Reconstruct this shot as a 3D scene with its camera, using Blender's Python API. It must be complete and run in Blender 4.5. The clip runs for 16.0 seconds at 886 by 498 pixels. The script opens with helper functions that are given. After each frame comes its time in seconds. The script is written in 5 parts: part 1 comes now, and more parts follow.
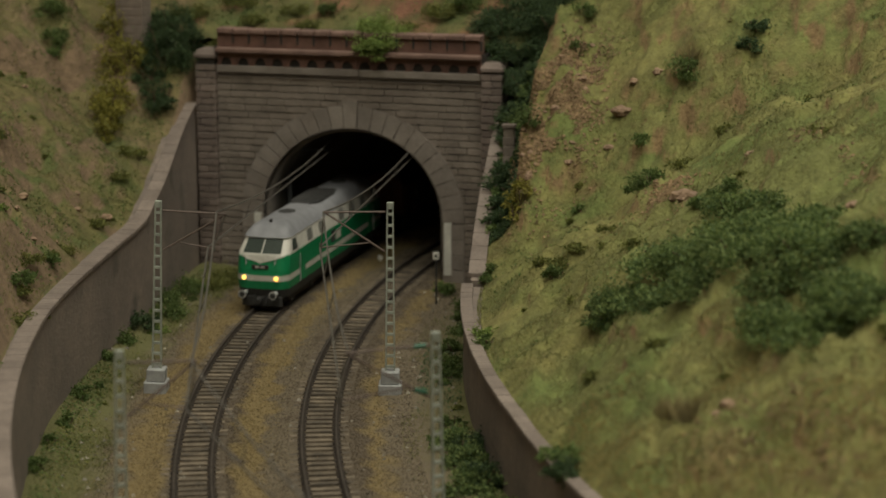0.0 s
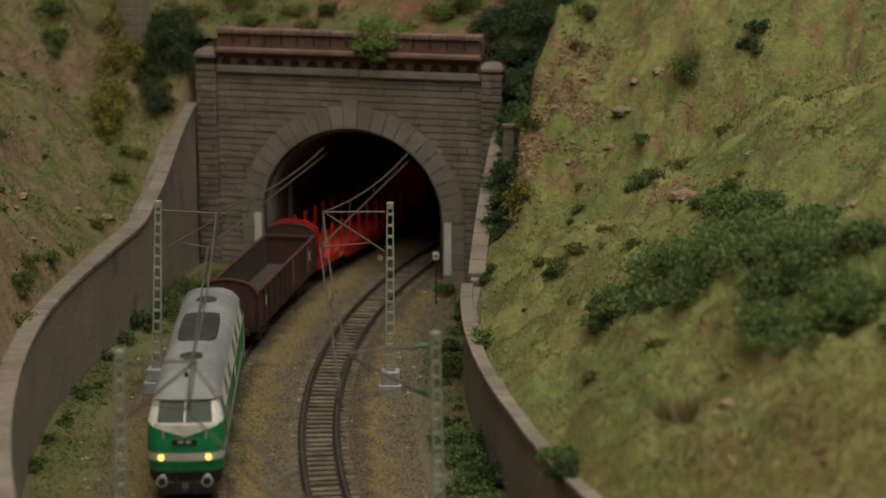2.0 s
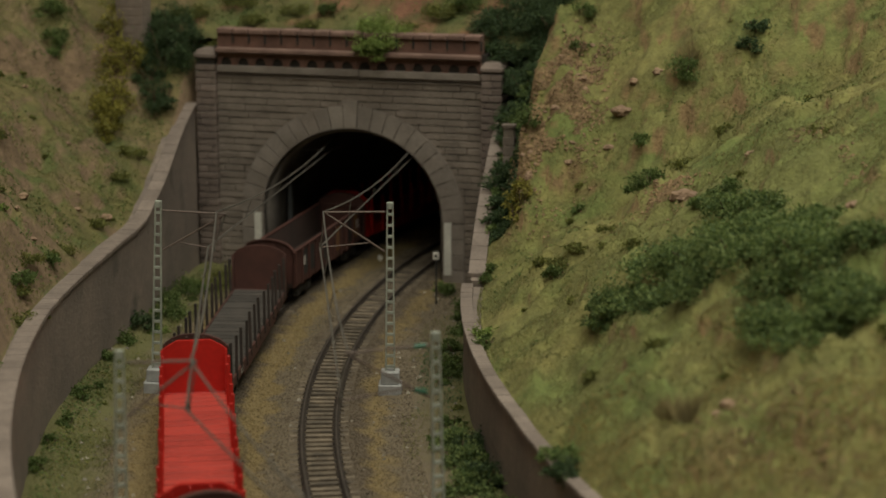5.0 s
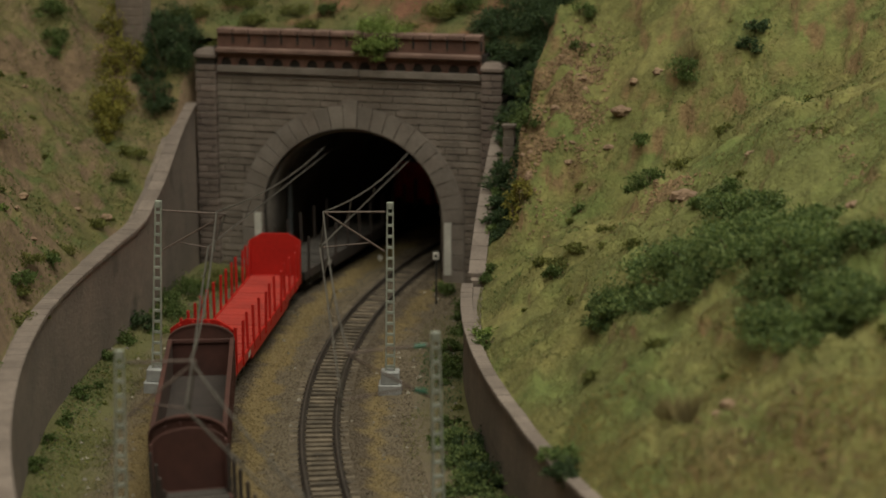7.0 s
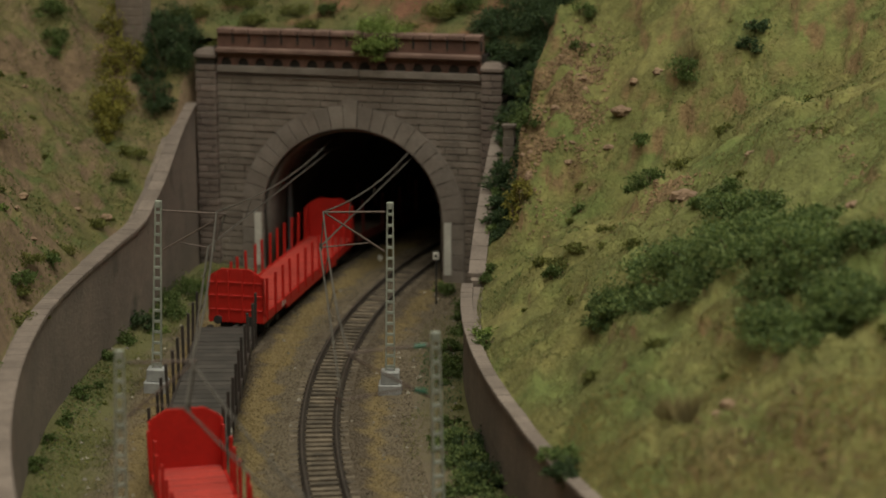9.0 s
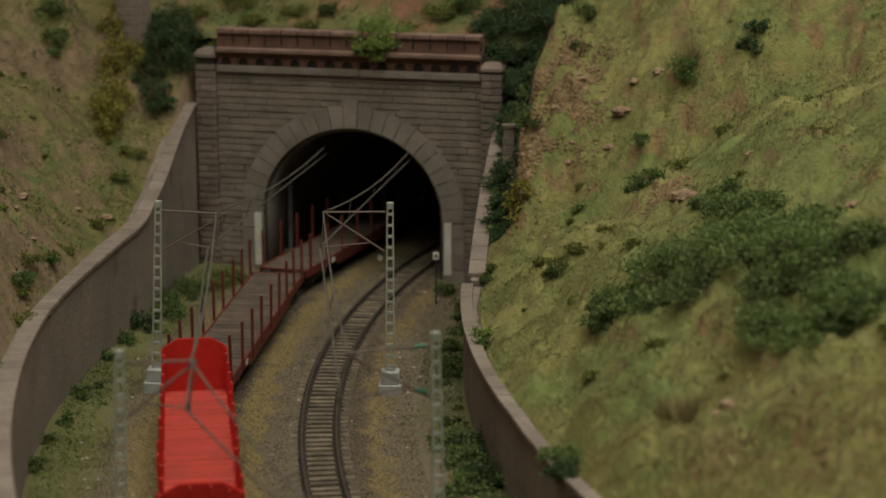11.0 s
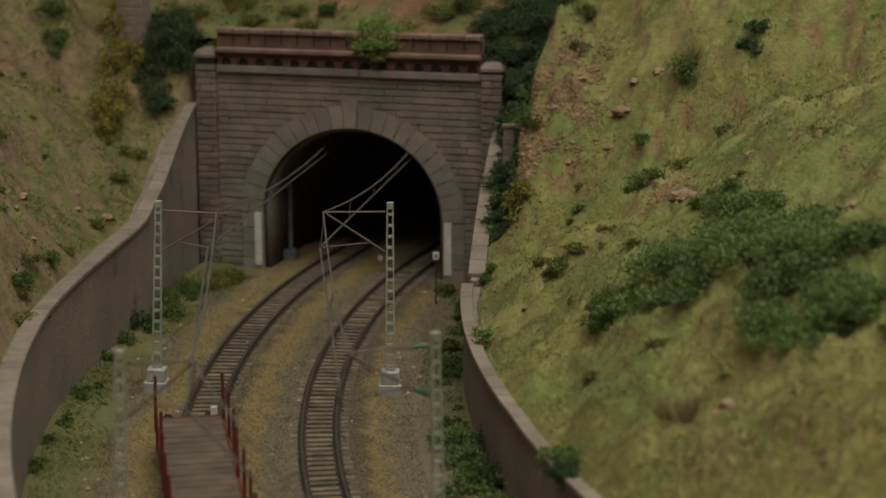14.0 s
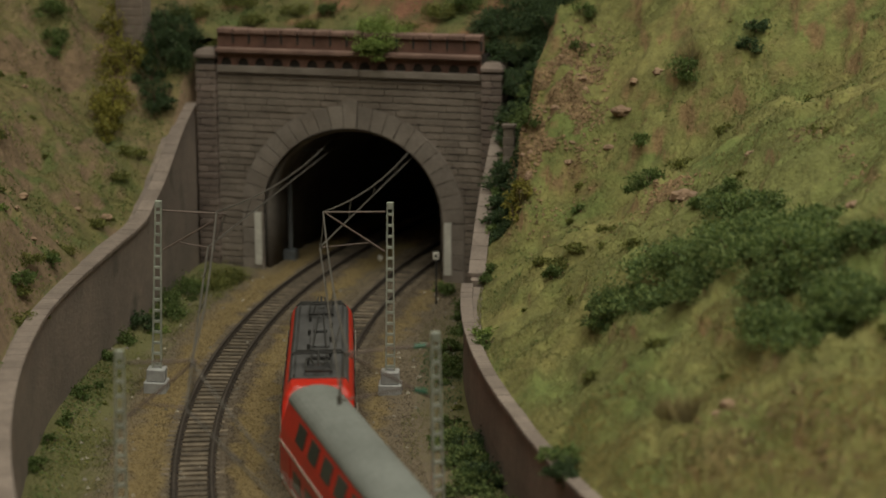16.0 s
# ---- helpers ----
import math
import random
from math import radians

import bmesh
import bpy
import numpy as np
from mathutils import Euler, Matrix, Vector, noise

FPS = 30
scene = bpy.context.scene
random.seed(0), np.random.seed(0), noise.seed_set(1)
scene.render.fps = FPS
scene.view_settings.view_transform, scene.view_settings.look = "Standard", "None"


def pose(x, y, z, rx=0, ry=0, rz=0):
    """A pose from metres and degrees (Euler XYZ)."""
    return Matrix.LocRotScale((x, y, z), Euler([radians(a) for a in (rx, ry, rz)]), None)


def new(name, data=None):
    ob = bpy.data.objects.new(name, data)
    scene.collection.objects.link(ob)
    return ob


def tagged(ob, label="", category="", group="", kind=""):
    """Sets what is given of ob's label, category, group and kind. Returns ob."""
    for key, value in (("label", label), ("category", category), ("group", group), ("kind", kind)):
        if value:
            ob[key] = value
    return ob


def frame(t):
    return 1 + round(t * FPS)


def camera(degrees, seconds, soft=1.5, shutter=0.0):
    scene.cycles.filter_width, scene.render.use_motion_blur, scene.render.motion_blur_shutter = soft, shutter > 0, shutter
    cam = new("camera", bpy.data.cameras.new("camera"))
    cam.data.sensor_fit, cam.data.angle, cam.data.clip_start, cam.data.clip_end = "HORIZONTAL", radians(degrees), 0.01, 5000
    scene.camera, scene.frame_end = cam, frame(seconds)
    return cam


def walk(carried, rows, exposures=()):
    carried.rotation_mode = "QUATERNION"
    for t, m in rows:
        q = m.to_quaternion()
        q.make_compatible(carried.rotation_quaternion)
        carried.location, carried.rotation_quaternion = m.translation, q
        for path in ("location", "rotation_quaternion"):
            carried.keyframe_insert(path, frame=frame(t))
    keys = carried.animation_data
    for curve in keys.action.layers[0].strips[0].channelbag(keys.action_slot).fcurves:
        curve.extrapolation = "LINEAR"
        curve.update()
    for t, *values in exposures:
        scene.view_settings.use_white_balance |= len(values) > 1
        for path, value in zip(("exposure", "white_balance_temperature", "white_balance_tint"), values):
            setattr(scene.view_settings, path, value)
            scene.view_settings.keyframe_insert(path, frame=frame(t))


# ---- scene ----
# All lengths below are in millimetres of the layout; MM turns them into metres.
MM = 0.001
# The two tracks are arcs round one centre; angle 0 points to -x, growing towards the viewer.
CX, CY = 969.3, 978.3
R_LEFT, R_RIGHT = 1094.6, 1033.7
R_WALL_L, R_WALL_R = 1170.0, 957.0
PORTAL_A = -0.270

cam = camera(26.2, 16.0, soft=1.7, shutter=0.4)
cam.data.dof.use_dof = True
cam.data.dof.focus_distance = 1.02
cam.data.dof.aperture_fstop = 11.0
EYE = pose(0, 0, 0.3004, 90 - 12.737, 0, 0)
walk(cam, [(0.0, EYE), (16.0, EYE)], exposures=[(0.0, 0.04), (16.0, 0.04)])


# ---- light: a hall with soft ceiling lights ----
world = bpy.data.worlds.new("hall_air")
scene.world = world
world.use_nodes = True
world.node_tree.nodes["Background"].inputs[0].default_value = (0.9, 0.92, 1.0, 1)
world.node_tree.nodes["Background"].inputs[1].default_value = 0.02


def ceiling_lamp(x, y, z, sx, sy, watts):
    data = bpy.data.lights.new("ceiling_light_source", "AREA")
    data.shape, data.size, data.size_y = "RECTANGLE", sx, sy
    data.energy, data.color = watts, (1.0, 0.972, 0.80)
    ob = new("ceiling_light_source", data)
    ob.matrix_basis = pose(x, y, z)
    return ob


ceiling_lamp(0.35, 0.75, 1.60, 1.5, 1.1, 23)
ceiling_lamp(-0.1, -0.3, 1.60, 1.5, 0.6, 13)


# ---- materials ----
def material(name, col, col2=None, rough=0.7, metal=0.0, scale=60.0, bump=0.0, bscale=400.0, fine=None, island=0.0, objrand=0.0, emit=0.0, spots=None):
    """Two-scale noise between col and col2, fine grain on top, optional bump. Scales are per metre."""
    m = bpy.data.materials.new(name)
    m.use_nodes = True
    nt = m.node_tree
    nodes, links = nt.nodes, nt.links
    b = nodes["Principled BSDF"]
    b.inputs["Roughness"].default_value, b.inputs["Metallic"].default_value = rough, metal
    col2 = col2 or tuple(c * 0.8 for c in col)
    tc = nodes.new("ShaderNodeNewGeometry")
    n1 = nodes.new("ShaderNodeTexNoise")
    n1.inputs["Scale"].default_value, n1.inputs["Detail"].default_value = scale, 6
    links.new(tc.outputs["Position"], n1.inputs["Vector"])
    ramp = nodes.new("ShaderNodeValToRGB")
    ramp.color_ramp.elements[0].position, ramp.color_ramp.elements[1].position = 0.36, 0.64
    ramp.color_ramp.elements[0].color, ramp.color_ramp.elements[1].color = (*col2, 1), (*col, 1)
    links.new(n1.outputs["Fac"], ramp.inputs["Fac"])
    out = ramp.outputs["Color"]
    if spots:
        ns = nodes.new("ShaderNodeTexNoise")
        ns.inputs["Scale"].default_value, ns.inputs["Detail"].default_value = spots[1], 4
        links.new(tc.outputs["Position"], ns.inputs["Vector"])
        rs = nodes.new("ShaderNodeValToRGB")
        rs.color_ramp.elements[0].position, rs.color_ramp.elements[1].position = spots[2], spots[2] + (spots[3] if len(spots) > 3 else 0.08)
        links.new(ns.outputs["Fac"], rs.inputs["Fac"])
        mx = nodes.new("ShaderNodeMix")
        mx.data_type, mx.name = "RGBA", "earth_mix"
        links.new(rs.outputs["Color"], mx.inputs[0])
        links.new(out, mx.inputs[6])
        mx.inputs[7].default_value = (*spots[0], 1)
        out = mx.outputs[2]
    n2 = nodes.new("ShaderNodeTexNoise")
    n2.inputs["Scale"].default_value, n2.inputs["Detail"].default_value = (fine or bscale), 3
    links.new(tc.outputs["Position"], n2.inputs["Vector"])
    hsv = nodes.new("ShaderNodeHueSaturation")
    mr = nodes.new("ShaderNodeMapRange")
    mr.inputs["To Min"].default_value, mr.inputs["To Max"].default_value = 0.72, 1.28
    links.new(n2.outputs["Fac"], mr.inputs["Value"])
    val = mr.outputs["Result"]
    for amount, source in ((island, ("ShaderNodeNewGeometry", "Random Per Island")), (objrand, ("ShaderNodeObjectInfo", "Random"))):
        if amount:
            src = nodes.new(source[0])
            r2 = nodes.new("ShaderNodeMapRange")
            r2.inputs["To Min"].default_value, r2.inputs["To Max"].default_value = 1 - amount, 1 + amount
            links.new(src.outputs[source[1]], r2.inputs["Value"])
            mul = nodes.new("ShaderNodeMath")
            mul.operation = "MULTIPLY"
            links.new(val, mul.inputs[0])
            links.new(r2.outputs["Result"], mul.inputs[1])
            val = mul.outputs[0]
    links.new(val, hsv.inputs["Value"])
    links.new(out, hsv.inputs["Color"])
    links.new(hsv.outputs["Color"], b.inputs["Base Color"])
    if bump:
        nb = nodes.new("ShaderNodeTexNoise")
        nb.inputs["Scale"].default_value, nb.inputs["Detail"].default_value = bscale, 5
        links.new(tc.outputs["Position"], nb.inputs["Vector"])
        bp = nodes.new("ShaderNodeBump")
        bp.inputs["Strength"].default_value, bp.inputs["Distance"].default_value = bump, 0.001
        links.new(nb.outputs["Fac"], bp.inputs["Height"])
        links.new(bp.outputs["Normal"], b.inputs["Normal"])
    if emit:
        b.inputs["Emission Color"].default_value = (1.0, 0.56, 0.09, 1)
        b.inputs["Emission Strength"].default_value = emit
    return m


def leaf_material(name, dark, light, tip, lift=0.0):
    """Foliage whose pieces differ one by one; lift softens a mat of fibres towards its overall upward surface."""
    m = bpy.data.materials.new(name)
    m.use_nodes = True
    nt = m.node_tree
    b = nt.nodes["Principled BSDF"]
    b.inputs["Roughness"].default_value = 0.75
    g = nt.nodes.new("ShaderNodeNewGeometry")
    r = nt.nodes.new("ShaderNodeValToRGB")
    e = r.color_ramp.elements
    e[0].color, e[1].color = (*dark, 1), (*tip, 1)
    mid = e.new(0.55)
    mid.color = (*light, 1)
    nt.links.new(g.outputs["Random Per Island"], r.inputs["Fac"])
    n = nt.nodes.new("ShaderNodeTexNoise")
    n.inputs["Scale"].default_value, n.inputs["Detail"].default_value = 35, 3
    nt.links.new(g.outputs["Position"], n.inputs["Vector"])
    mr = nt.nodes.new("ShaderNodeMapRange")
    mr.inputs["To Min"].default_value, mr.inputs["To Max"].default_value = 0.55, 1.45
    nt.links.new(n.outputs["Fac"], mr.inputs["Value"])
    h = nt.nodes.new("ShaderNodeHueSaturation")
    nt.links.new(mr.outputs["Result"], h.inputs["Value"])
    nt.links.new(r.outputs["Color"], h.inputs["Color"])
    nt.links.new(h.outputs["Color"], b.inputs["Base Color"])
    tr = nt.nodes.new("ShaderNodeBsdfTranslucent")
    nt.links.new(h.outputs["Color"], tr.inputs["Color"])
    mix = nt.nodes.new("ShaderNodeMixShader")
    mix.inputs[0].default_value = 0.4
    nt.links.new(b.outputs[0], mix.inputs[1])
    nt.links.new(tr.outputs[0], mix.inputs[2])
    nt.links.new(mix.outputs[0], nt.nodes["Material Output"].inputs["Surface"])
    if lift:
        up = nt.nodes.new("ShaderNodeVectorMath")
        up.operation = "MULTIPLY_ADD"
        up.inputs[1].default_value = (lift, lift, lift)
        up.inputs[2].default_value = (0, 0, 1)
        nt.links.new(g.outputs["Normal"], up.inputs[0])
        nn = nt.nodes.new("ShaderNodeVectorMath")
        nn.operation = "NORMALIZE"
        nt.links.new(up.outputs[0], nn.inputs[0])
        nt.links.new(nn.outputs[0], b.inputs["Normal"])
    return m


def patch_of_green(nt, green, scale):
    """A third, fresher green in soft patches under the earth layer."""
    mix = nt.nodes["earth_mix"]
    old = mix.inputs[6].links[0].from_socket
    g = nt.nodes.new("ShaderNodeNewGeometry")
    n = nt.nodes.new("ShaderNodeTexNoise")
    n.inputs["Scale"].default_value, n.inputs["Detail"].default_value = scale, 5
    off = nt.nodes.new("ShaderNodeVectorMath")
    off.operation = "ADD"
    off.inputs[1].default_value = (3.1, 7.7, 1.3)
    nt.links.new(g.outputs["Position"], off.inputs[0])
    nt.links.new(off.outputs[0], n.inputs["Vector"])
    r = nt.nodes.new("ShaderNodeValToRGB")
    r.color_ramp.elements[0].position, r.color_ramp.elements[1].position = 0.48, 0.66
    nt.links.new(n.outputs["Fac"], r.inputs["Fac"])
    mx = nt.nodes.new("ShaderNodeMix")
    mx.data_type = "RGBA"
    nt.links.new(r.outputs["Color"], mx.inputs[0])
    nt.links.new(old, mx.inputs[6])
    mx.inputs[7].default_value = (*green, 1)
    nt.links.new(mx.outputs[2], mix.inputs[6])


def turf_material(name, grass, dry, earth, earth_at, green, scale=9.0, steep=0.86):
    """Scattered turf: grass and dry patches, bare earth in patches and where the ground is steep."""
    m = material(name, grass, dry, rough=0.95, scale=scale, bump=1.0, bscale=420, fine=700, spots=(earth, scale * 1.7, earth_at, 0.16))
    nt = m.node_tree
    patch_of_green(nt, green, scale * 2.3)
    mix = nt.nodes["earth_mix"]
    mask = mix.inputs[0].links[0].from_socket
    g = nt.nodes.new("ShaderNodeNewGeometry")
    sep = nt.nodes.new("ShaderNodeSeparateXYZ")
    nt.links.new(g.outputs["Normal"], sep.inputs[0])
    n = nt.nodes.new("ShaderNodeTexNoise")
    n.inputs["Scale"].default_value, n.inputs["Detail"].default_value = 70, 4
    nt.links.new(g.outputs["Position"], n.inputs["Vector"])
    mad = nt.nodes.new("ShaderNodeMath")
    mad.operation = "MULTIPLY_ADD"
    mad.inputs[1].default_value = 0.30
    nt.links.new(n.outputs["Fac"], mad.inputs[0])
    nt.links.new(sep.outputs["Z"], mad.inputs[2])
    mr = nt.nodes.new("ShaderNodeMapRange")
    mr.inputs["From Min"].default_value, mr.inputs["From Max"].default_value = steep, steep - 0.16
    nt.links.new(mad.outputs[0], mr.inputs["Value"])
    mx = nt.nodes.new("ShaderNodeMath")
    mx.operation = "MAXIMUM"
    nt.links.new(mask, mx.inputs[0])
    nt.links.new(mr.outputs["Result"], mx.inputs[1])
    nt.links.new(mx.outputs[0], mix.inputs[0])
    # clumps of scatter material a centimetre wide, lighter and darker
    hsv = [k for k in nt.nodes if k.bl_idname == "ShaderNodeHueSaturation"][0]
    fine = hsv.inputs["Value"].links[0].from_socket
    n2 = nt.nodes.new("ShaderNodeTexNoise")
    n2.inputs["Scale"].default_value, n2.inputs["Detail"].default_value, n2.inputs["Roughness"].default_value = 95, 5, 0.7
    nt.links.new(g.outputs["Position"], n2.inputs["Vector"])
    r2 = nt.nodes.new("ShaderNodeMapRange")
    r2.inputs["From Min"].default_value, r2.inputs["From Max"].default_value = 0.3, 0.7
    r2.inputs["To Min"].default_value, r2.inputs["To Max"].default_value = 0.66, 1.34
    nt.links.new(n2.outputs["Fac"], r2.inputs["Value"])
    mul = nt.nodes.new("ShaderNodeMath")
    mul.operation = "MULTIPLY"
    nt.links.new(fine, mul.inputs[0])
    nt.links.new(r2.outputs["Result"], mul.inputs[1])
    nt.links.new(mul.outputs[0], hsv.inputs["Value"])
    return m


M = {}
M["turf_right"] = turf_material("turf_right", (0.146, 0.152, 0.048), (0.195, 0.172, 0.058), (0.225, 0.15, 0.072), 0.645, (0.125, 0.15, 0.042), 9.0, 0.77)
M["turf_left"] = turf_material("turf_left", (0.115, 0.105, 0.035), (0.15, 0.118, 0.052), (0.175, 0.118, 0.072), 0.50, (0.085, 0.10, 0.03), 17.0)
M["turf_top"] = turf_material("turf_top", (0.085, 0.098, 0.03), (0.13, 0.112, 0.042), (0.18, 0.085, 0.05), 0.49, (0.07, 0.092, 0.027), 14.0)
M["blade"] = leaf_material("grass_fibre", (0.11, 0.115, 0.036), (0.17, 0.174, 0.052), (0.24, 0.222, 0.078), 0.6)
M["blade_dry"] = leaf_material("dry_fibre", (0.16, 0.12, 0.05), (0.22, 0.175, 0.065), (0.30, 0.24, 0.09), 0.6)
M["straw"] = leaf_material("straw_fibre", (0.20, 0.15, 0.05), (0.27, 0.205, 0.065), (0.34, 0.25, 0.09), 0.6)
M["leaf_dark"] = leaf_material("leaf_dark", (0.03, 0.055, 0.024), (0.06, 0.10, 0.04), (0.10, 0.15, 0.055))
M["leaf_deep"] = leaf_material("leaf_deep", (0.06, 0.10, 0.035), (0.15, 0.215, 0.068), (0.27, 0.33, 0.115))
M["leaf_mid"] = leaf_material("leaf_mid", (0.06, 0.09, 0.025), (0.11, 0.165, 0.045), (0.18, 0.235, 0.07))
M["leaf_olive"] = leaf_material("leaf_olive", (0.09, 0.105, 0.028), (0.155, 0.17, 0.042), (0.24, 0.235, 0.065))
M["leaf_bright"] = leaf_material("leaf_bright", (0.12, 0.18, 0.04), (0.22, 0.30, 0.075), (0.34, 0.41, 0.125))
M["leaf_yellow"] = leaf_material("leaf_yellow", (0.14, 0.14, 0.03), (0.26, 0.24, 0.045), (0.38, 0.33, 0.07))
M["blade_verge"] = leaf_material("verge_fibre", (0.09, 0.098, 0.032), (0.145, 0.142, 0.045), (0.22, 0.19, 0.065), 0.6)
M["pole"] = material("pole_grey", (0.12, 0.13, 0.14), (0.08, 0.085, 0.09), rough=0.6, scale=100)
M["twig"] = material("twig", (0.14, 0.10, 0.06), rough=0.9, scale=200)
M["stone"] = material("portal_stone", (0.235, 0.195, 0.165), (0.165, 0.135, 0.115), rough=0.85, scale=45, bump=0.6, bscale=700, objrand=0.10)
M["pillar"] = material("pillar_stone", (0.20, 0.155, 0.135), (0.14, 0.108, 0.095), rough=0.85, scale=45, bump=0.6, bscale=700, objrand=0.14)
M["red_cap"] = material("parapet_cap_stone", (0.22, 0.135, 0.11), (0.15, 0.09, 0.075), rough=0.85, scale=60, bump=0.4, bscale=600, objrand=0.10)
M["joint"] = material("mortar_joint", (0.035, 0.029, 0.025), rough=0.95, scale=80)
M["ring"] = material("arch_stone", (0.25, 0.215, 0.19), (0.18, 0.15, 0.13), rough=0.85, scale=60, bump=0.4, bscale=700, objrand=0.10)
M["red_stone"] = material("parapet_stone", (0.17, 0.09, 0.068), (0.11, 0.06, 0.048), rough=0.85, scale=50, bump=0.4, bscale=600, objrand=0.08)
M["wall"] = material("retaining_wall_plaster", (0.225, 0.178, 0.15), (0.165, 0.132, 0.115), rough=0.9, scale=22, bump=0.35, bscale=500, fine=250, spots=((0.12, 0.10, 0.085), 30, 0.60))
M["coping"] = material("coping_stone", (0.225, 0.18, 0.155), (0.165, 0.13, 0.112), rough=0.85, scale=60, bump=0.3, bscale=600, objrand=0.10)
M["white_paint"] = material("white_marker_paint", (0.62, 0.60, 0.55), (0.5, 0.48, 0.44), rough=0.7, scale=90)
M["black"] = material("tunnel_soot", (0.16, 0.14, 0.125), (0.11, 0.095, 0.085), rough=0.95, scale=40)
M["sleeper"] = material("sleeper_wood", (0.165, 0.13, 0.094), (0.085, 0.068, 0.052), rough=0.9, scale=150, objrand=0.32, fine=900)
M["rail"] = material("rusty_rail", (0.055, 0.042, 0.034), (0.038, 0.030, 0.026), rough=0.6, metal=0.3, scale=120)
M["rail_top"] = material("worn_rail_head", (0.13, 0.11, 0.095), (0.08, 0.068, 0.06), rough=0.45, metal=0.5, scale=100)
M["concrete"] = material("grey_concrete", (0.36, 0.36, 0.36), (0.28, 0.28, 0.28), rough=0.85, scale=120)
M["mast"] = material("mast_grey_green", (0.36, 0.38, 0.33), (0.28, 0.30, 0.26), rough=0.6, scale=100)
M["wire"] = material("copper_wire", (0.17, 0.155, 0.14), (0.12, 0.11, 0.10), rough=0.5, metal=0.4, scale=100)
M["rust_arm"] = material("arm_brown", (0.14, 0.10, 0.085), rough=0.6, scale=100)
M["insulator"] = material("green_insulator", (0.03, 0.12, 0.07), rough=0.4, scale=100)
M["green"] = material("loco_green", (0.008, 0.22, 0.085), (0.006, 0.19, 0.072), rough=0.42, scale=50, fine=300)
M["cream"] = material("loco_cream", (0.60, 0.58, 0.52), (0.52, 0.50, 0.45), rough=0.45, scale=60)
M["roof_grey"] = material("loco_roof_grey", (0.27, 0.27, 0.29), (0.19, 0.19, 0.205), rough=0.6, scale=35, fine=200)
M["grille"] = material("roof_grille", (0.024, 0.023, 0.023), (0.045, 0.044, 0.043), rough=0.8, scale=80)
M["glass"] = material("dark_window_glass", (0.035, 0.045, 0.04), (0.06, 0.07, 0.06), rough=0.3, scale=20)
M["glass"].node_tree.nodes["Principled BSDF"].inputs["Specular IOR Level"].default_value = 0.15
M["side_window"] = material("vent_window", (0.20, 0.20, 0.18), (0.14, 0.14, 0.13), rough=0.35, scale=60)
M["frame_black"] = material("underframe_black", (0.022, 0.021, 0.02), (0.032, 0.03, 0.028), rough=0.75, scale=90)
M["steel"] = material("buffer_steel", (0.45, 0.45, 0.45), (0.34, 0.34, 0.34), rough=0.4, metal=0.2, scale=90)
M["lamp"] = material("headlamp_glow", (0.9, 0.7, 0.3), rough=0.3, emit=2.6)
M["plate"] = material("dark_plate", (0.03, 0.02, 0.02), rough=0.6)
M["lettering"] = material("pale_lettering", (0.55, 0.52, 0.48), rough=0.6)
M["brown"] = material("wagon_brown", (0.088, 0.034, 0.027), (0.058, 0.024, 0.02), rough=0.65, scale=45, fine=250)
M["brown_in"] = material("wagon_inside", (0.085, 0.05, 0.042), (0.06, 0.04, 0.035), rough=0.8, scale=40)
M["ochre"] = material("rust_patch", (0.22, 0.10, 0.03), (0.15, 0.07, 0.03), rough=0.8, scale=60)
M["grey_floor"] = material("wagon_floor_grey", (0.056, 0.042, 0.037), (0.038, 0.029, 0.026), rough=0.85, scale=60, objrand=0.15)
M["red"] = material("wagon_red", (0.50, 0.018, 0.012), (0.42, 0.014, 0.010), rough=0.45, scale=40)
M["red_plank"] = material("red_plank", (0.46, 0.045, 0.032), (0.38, 0.04, 0.03), rough=0.6, scale=60, objrand=0.10)
M["dark_stake"] = material("dark_stake", (0.05, 0.036, 0.032), (0.035, 0.028, 0.025), rough=0.7, scale=80)
M["plank"] = material("wagon_plank", (0.110, 0.078, 0.061), (0.068, 0.048, 0.039), rough=0.85, scale=90, objrand=0.18, fine=700)
M["plank_dark"] = material("dark_plank", (0.066, 0.056, 0.05), (0.045, 0.039, 0.035), rough=0.85, scale=90, objrand=0.18, fine=700)
M["stake_red"] = material("stake_red_brown", (0.13, 0.022, 0.016), (0.10, 0.018, 0.014), rough=0.6, scale=80)
M["el_red"] = material("loco_red", (0.56, 0.028, 0.014), (0.5, 0.024, 0.012), rough=0.35, scale=40)
M["el_roof"] = material("loco_roof_dark", (0.075, 0.073, 0.074), (0.055, 0.053, 0.054), rough=0.7, scale=60)
M["coach_roof"] = material("coach_roof_grey", (0.19, 0.20, 0.19), (0.16, 0.17, 0.16), rough=0.6, scale=40)
M["rock"] = material("rock", (0.30, 0.20, 0.13), (0.2, 0.13, 0.09), rough=0.95, scale=80, bump=0.8, bscale=300)
M["pebble"] = material("pebble", (0.30, 0.27, 0.22), (0.16, 0.14, 0.11), rough=0.9, scale=120, island=0.5)
M["clod"] = material("earth_clod", (0.25, 0.165, 0.088), (0.17, 0.11, 0.06), rough=0.95, scale=60, island=0.35, bump=0.5, bscale=500)
M["hall_paint"] = material("hall_paint", (0.62, 0.60, 0.56), rough=0.9, scale=3)
M["hall_floor"] = material("hall_floor", (0.22, 0.21, 0.20), rough=0.7, scale=3)
M["board"] = material("baseboard_wood", (0.25, 0.18, 0.11), rough=0.8, scale=12)


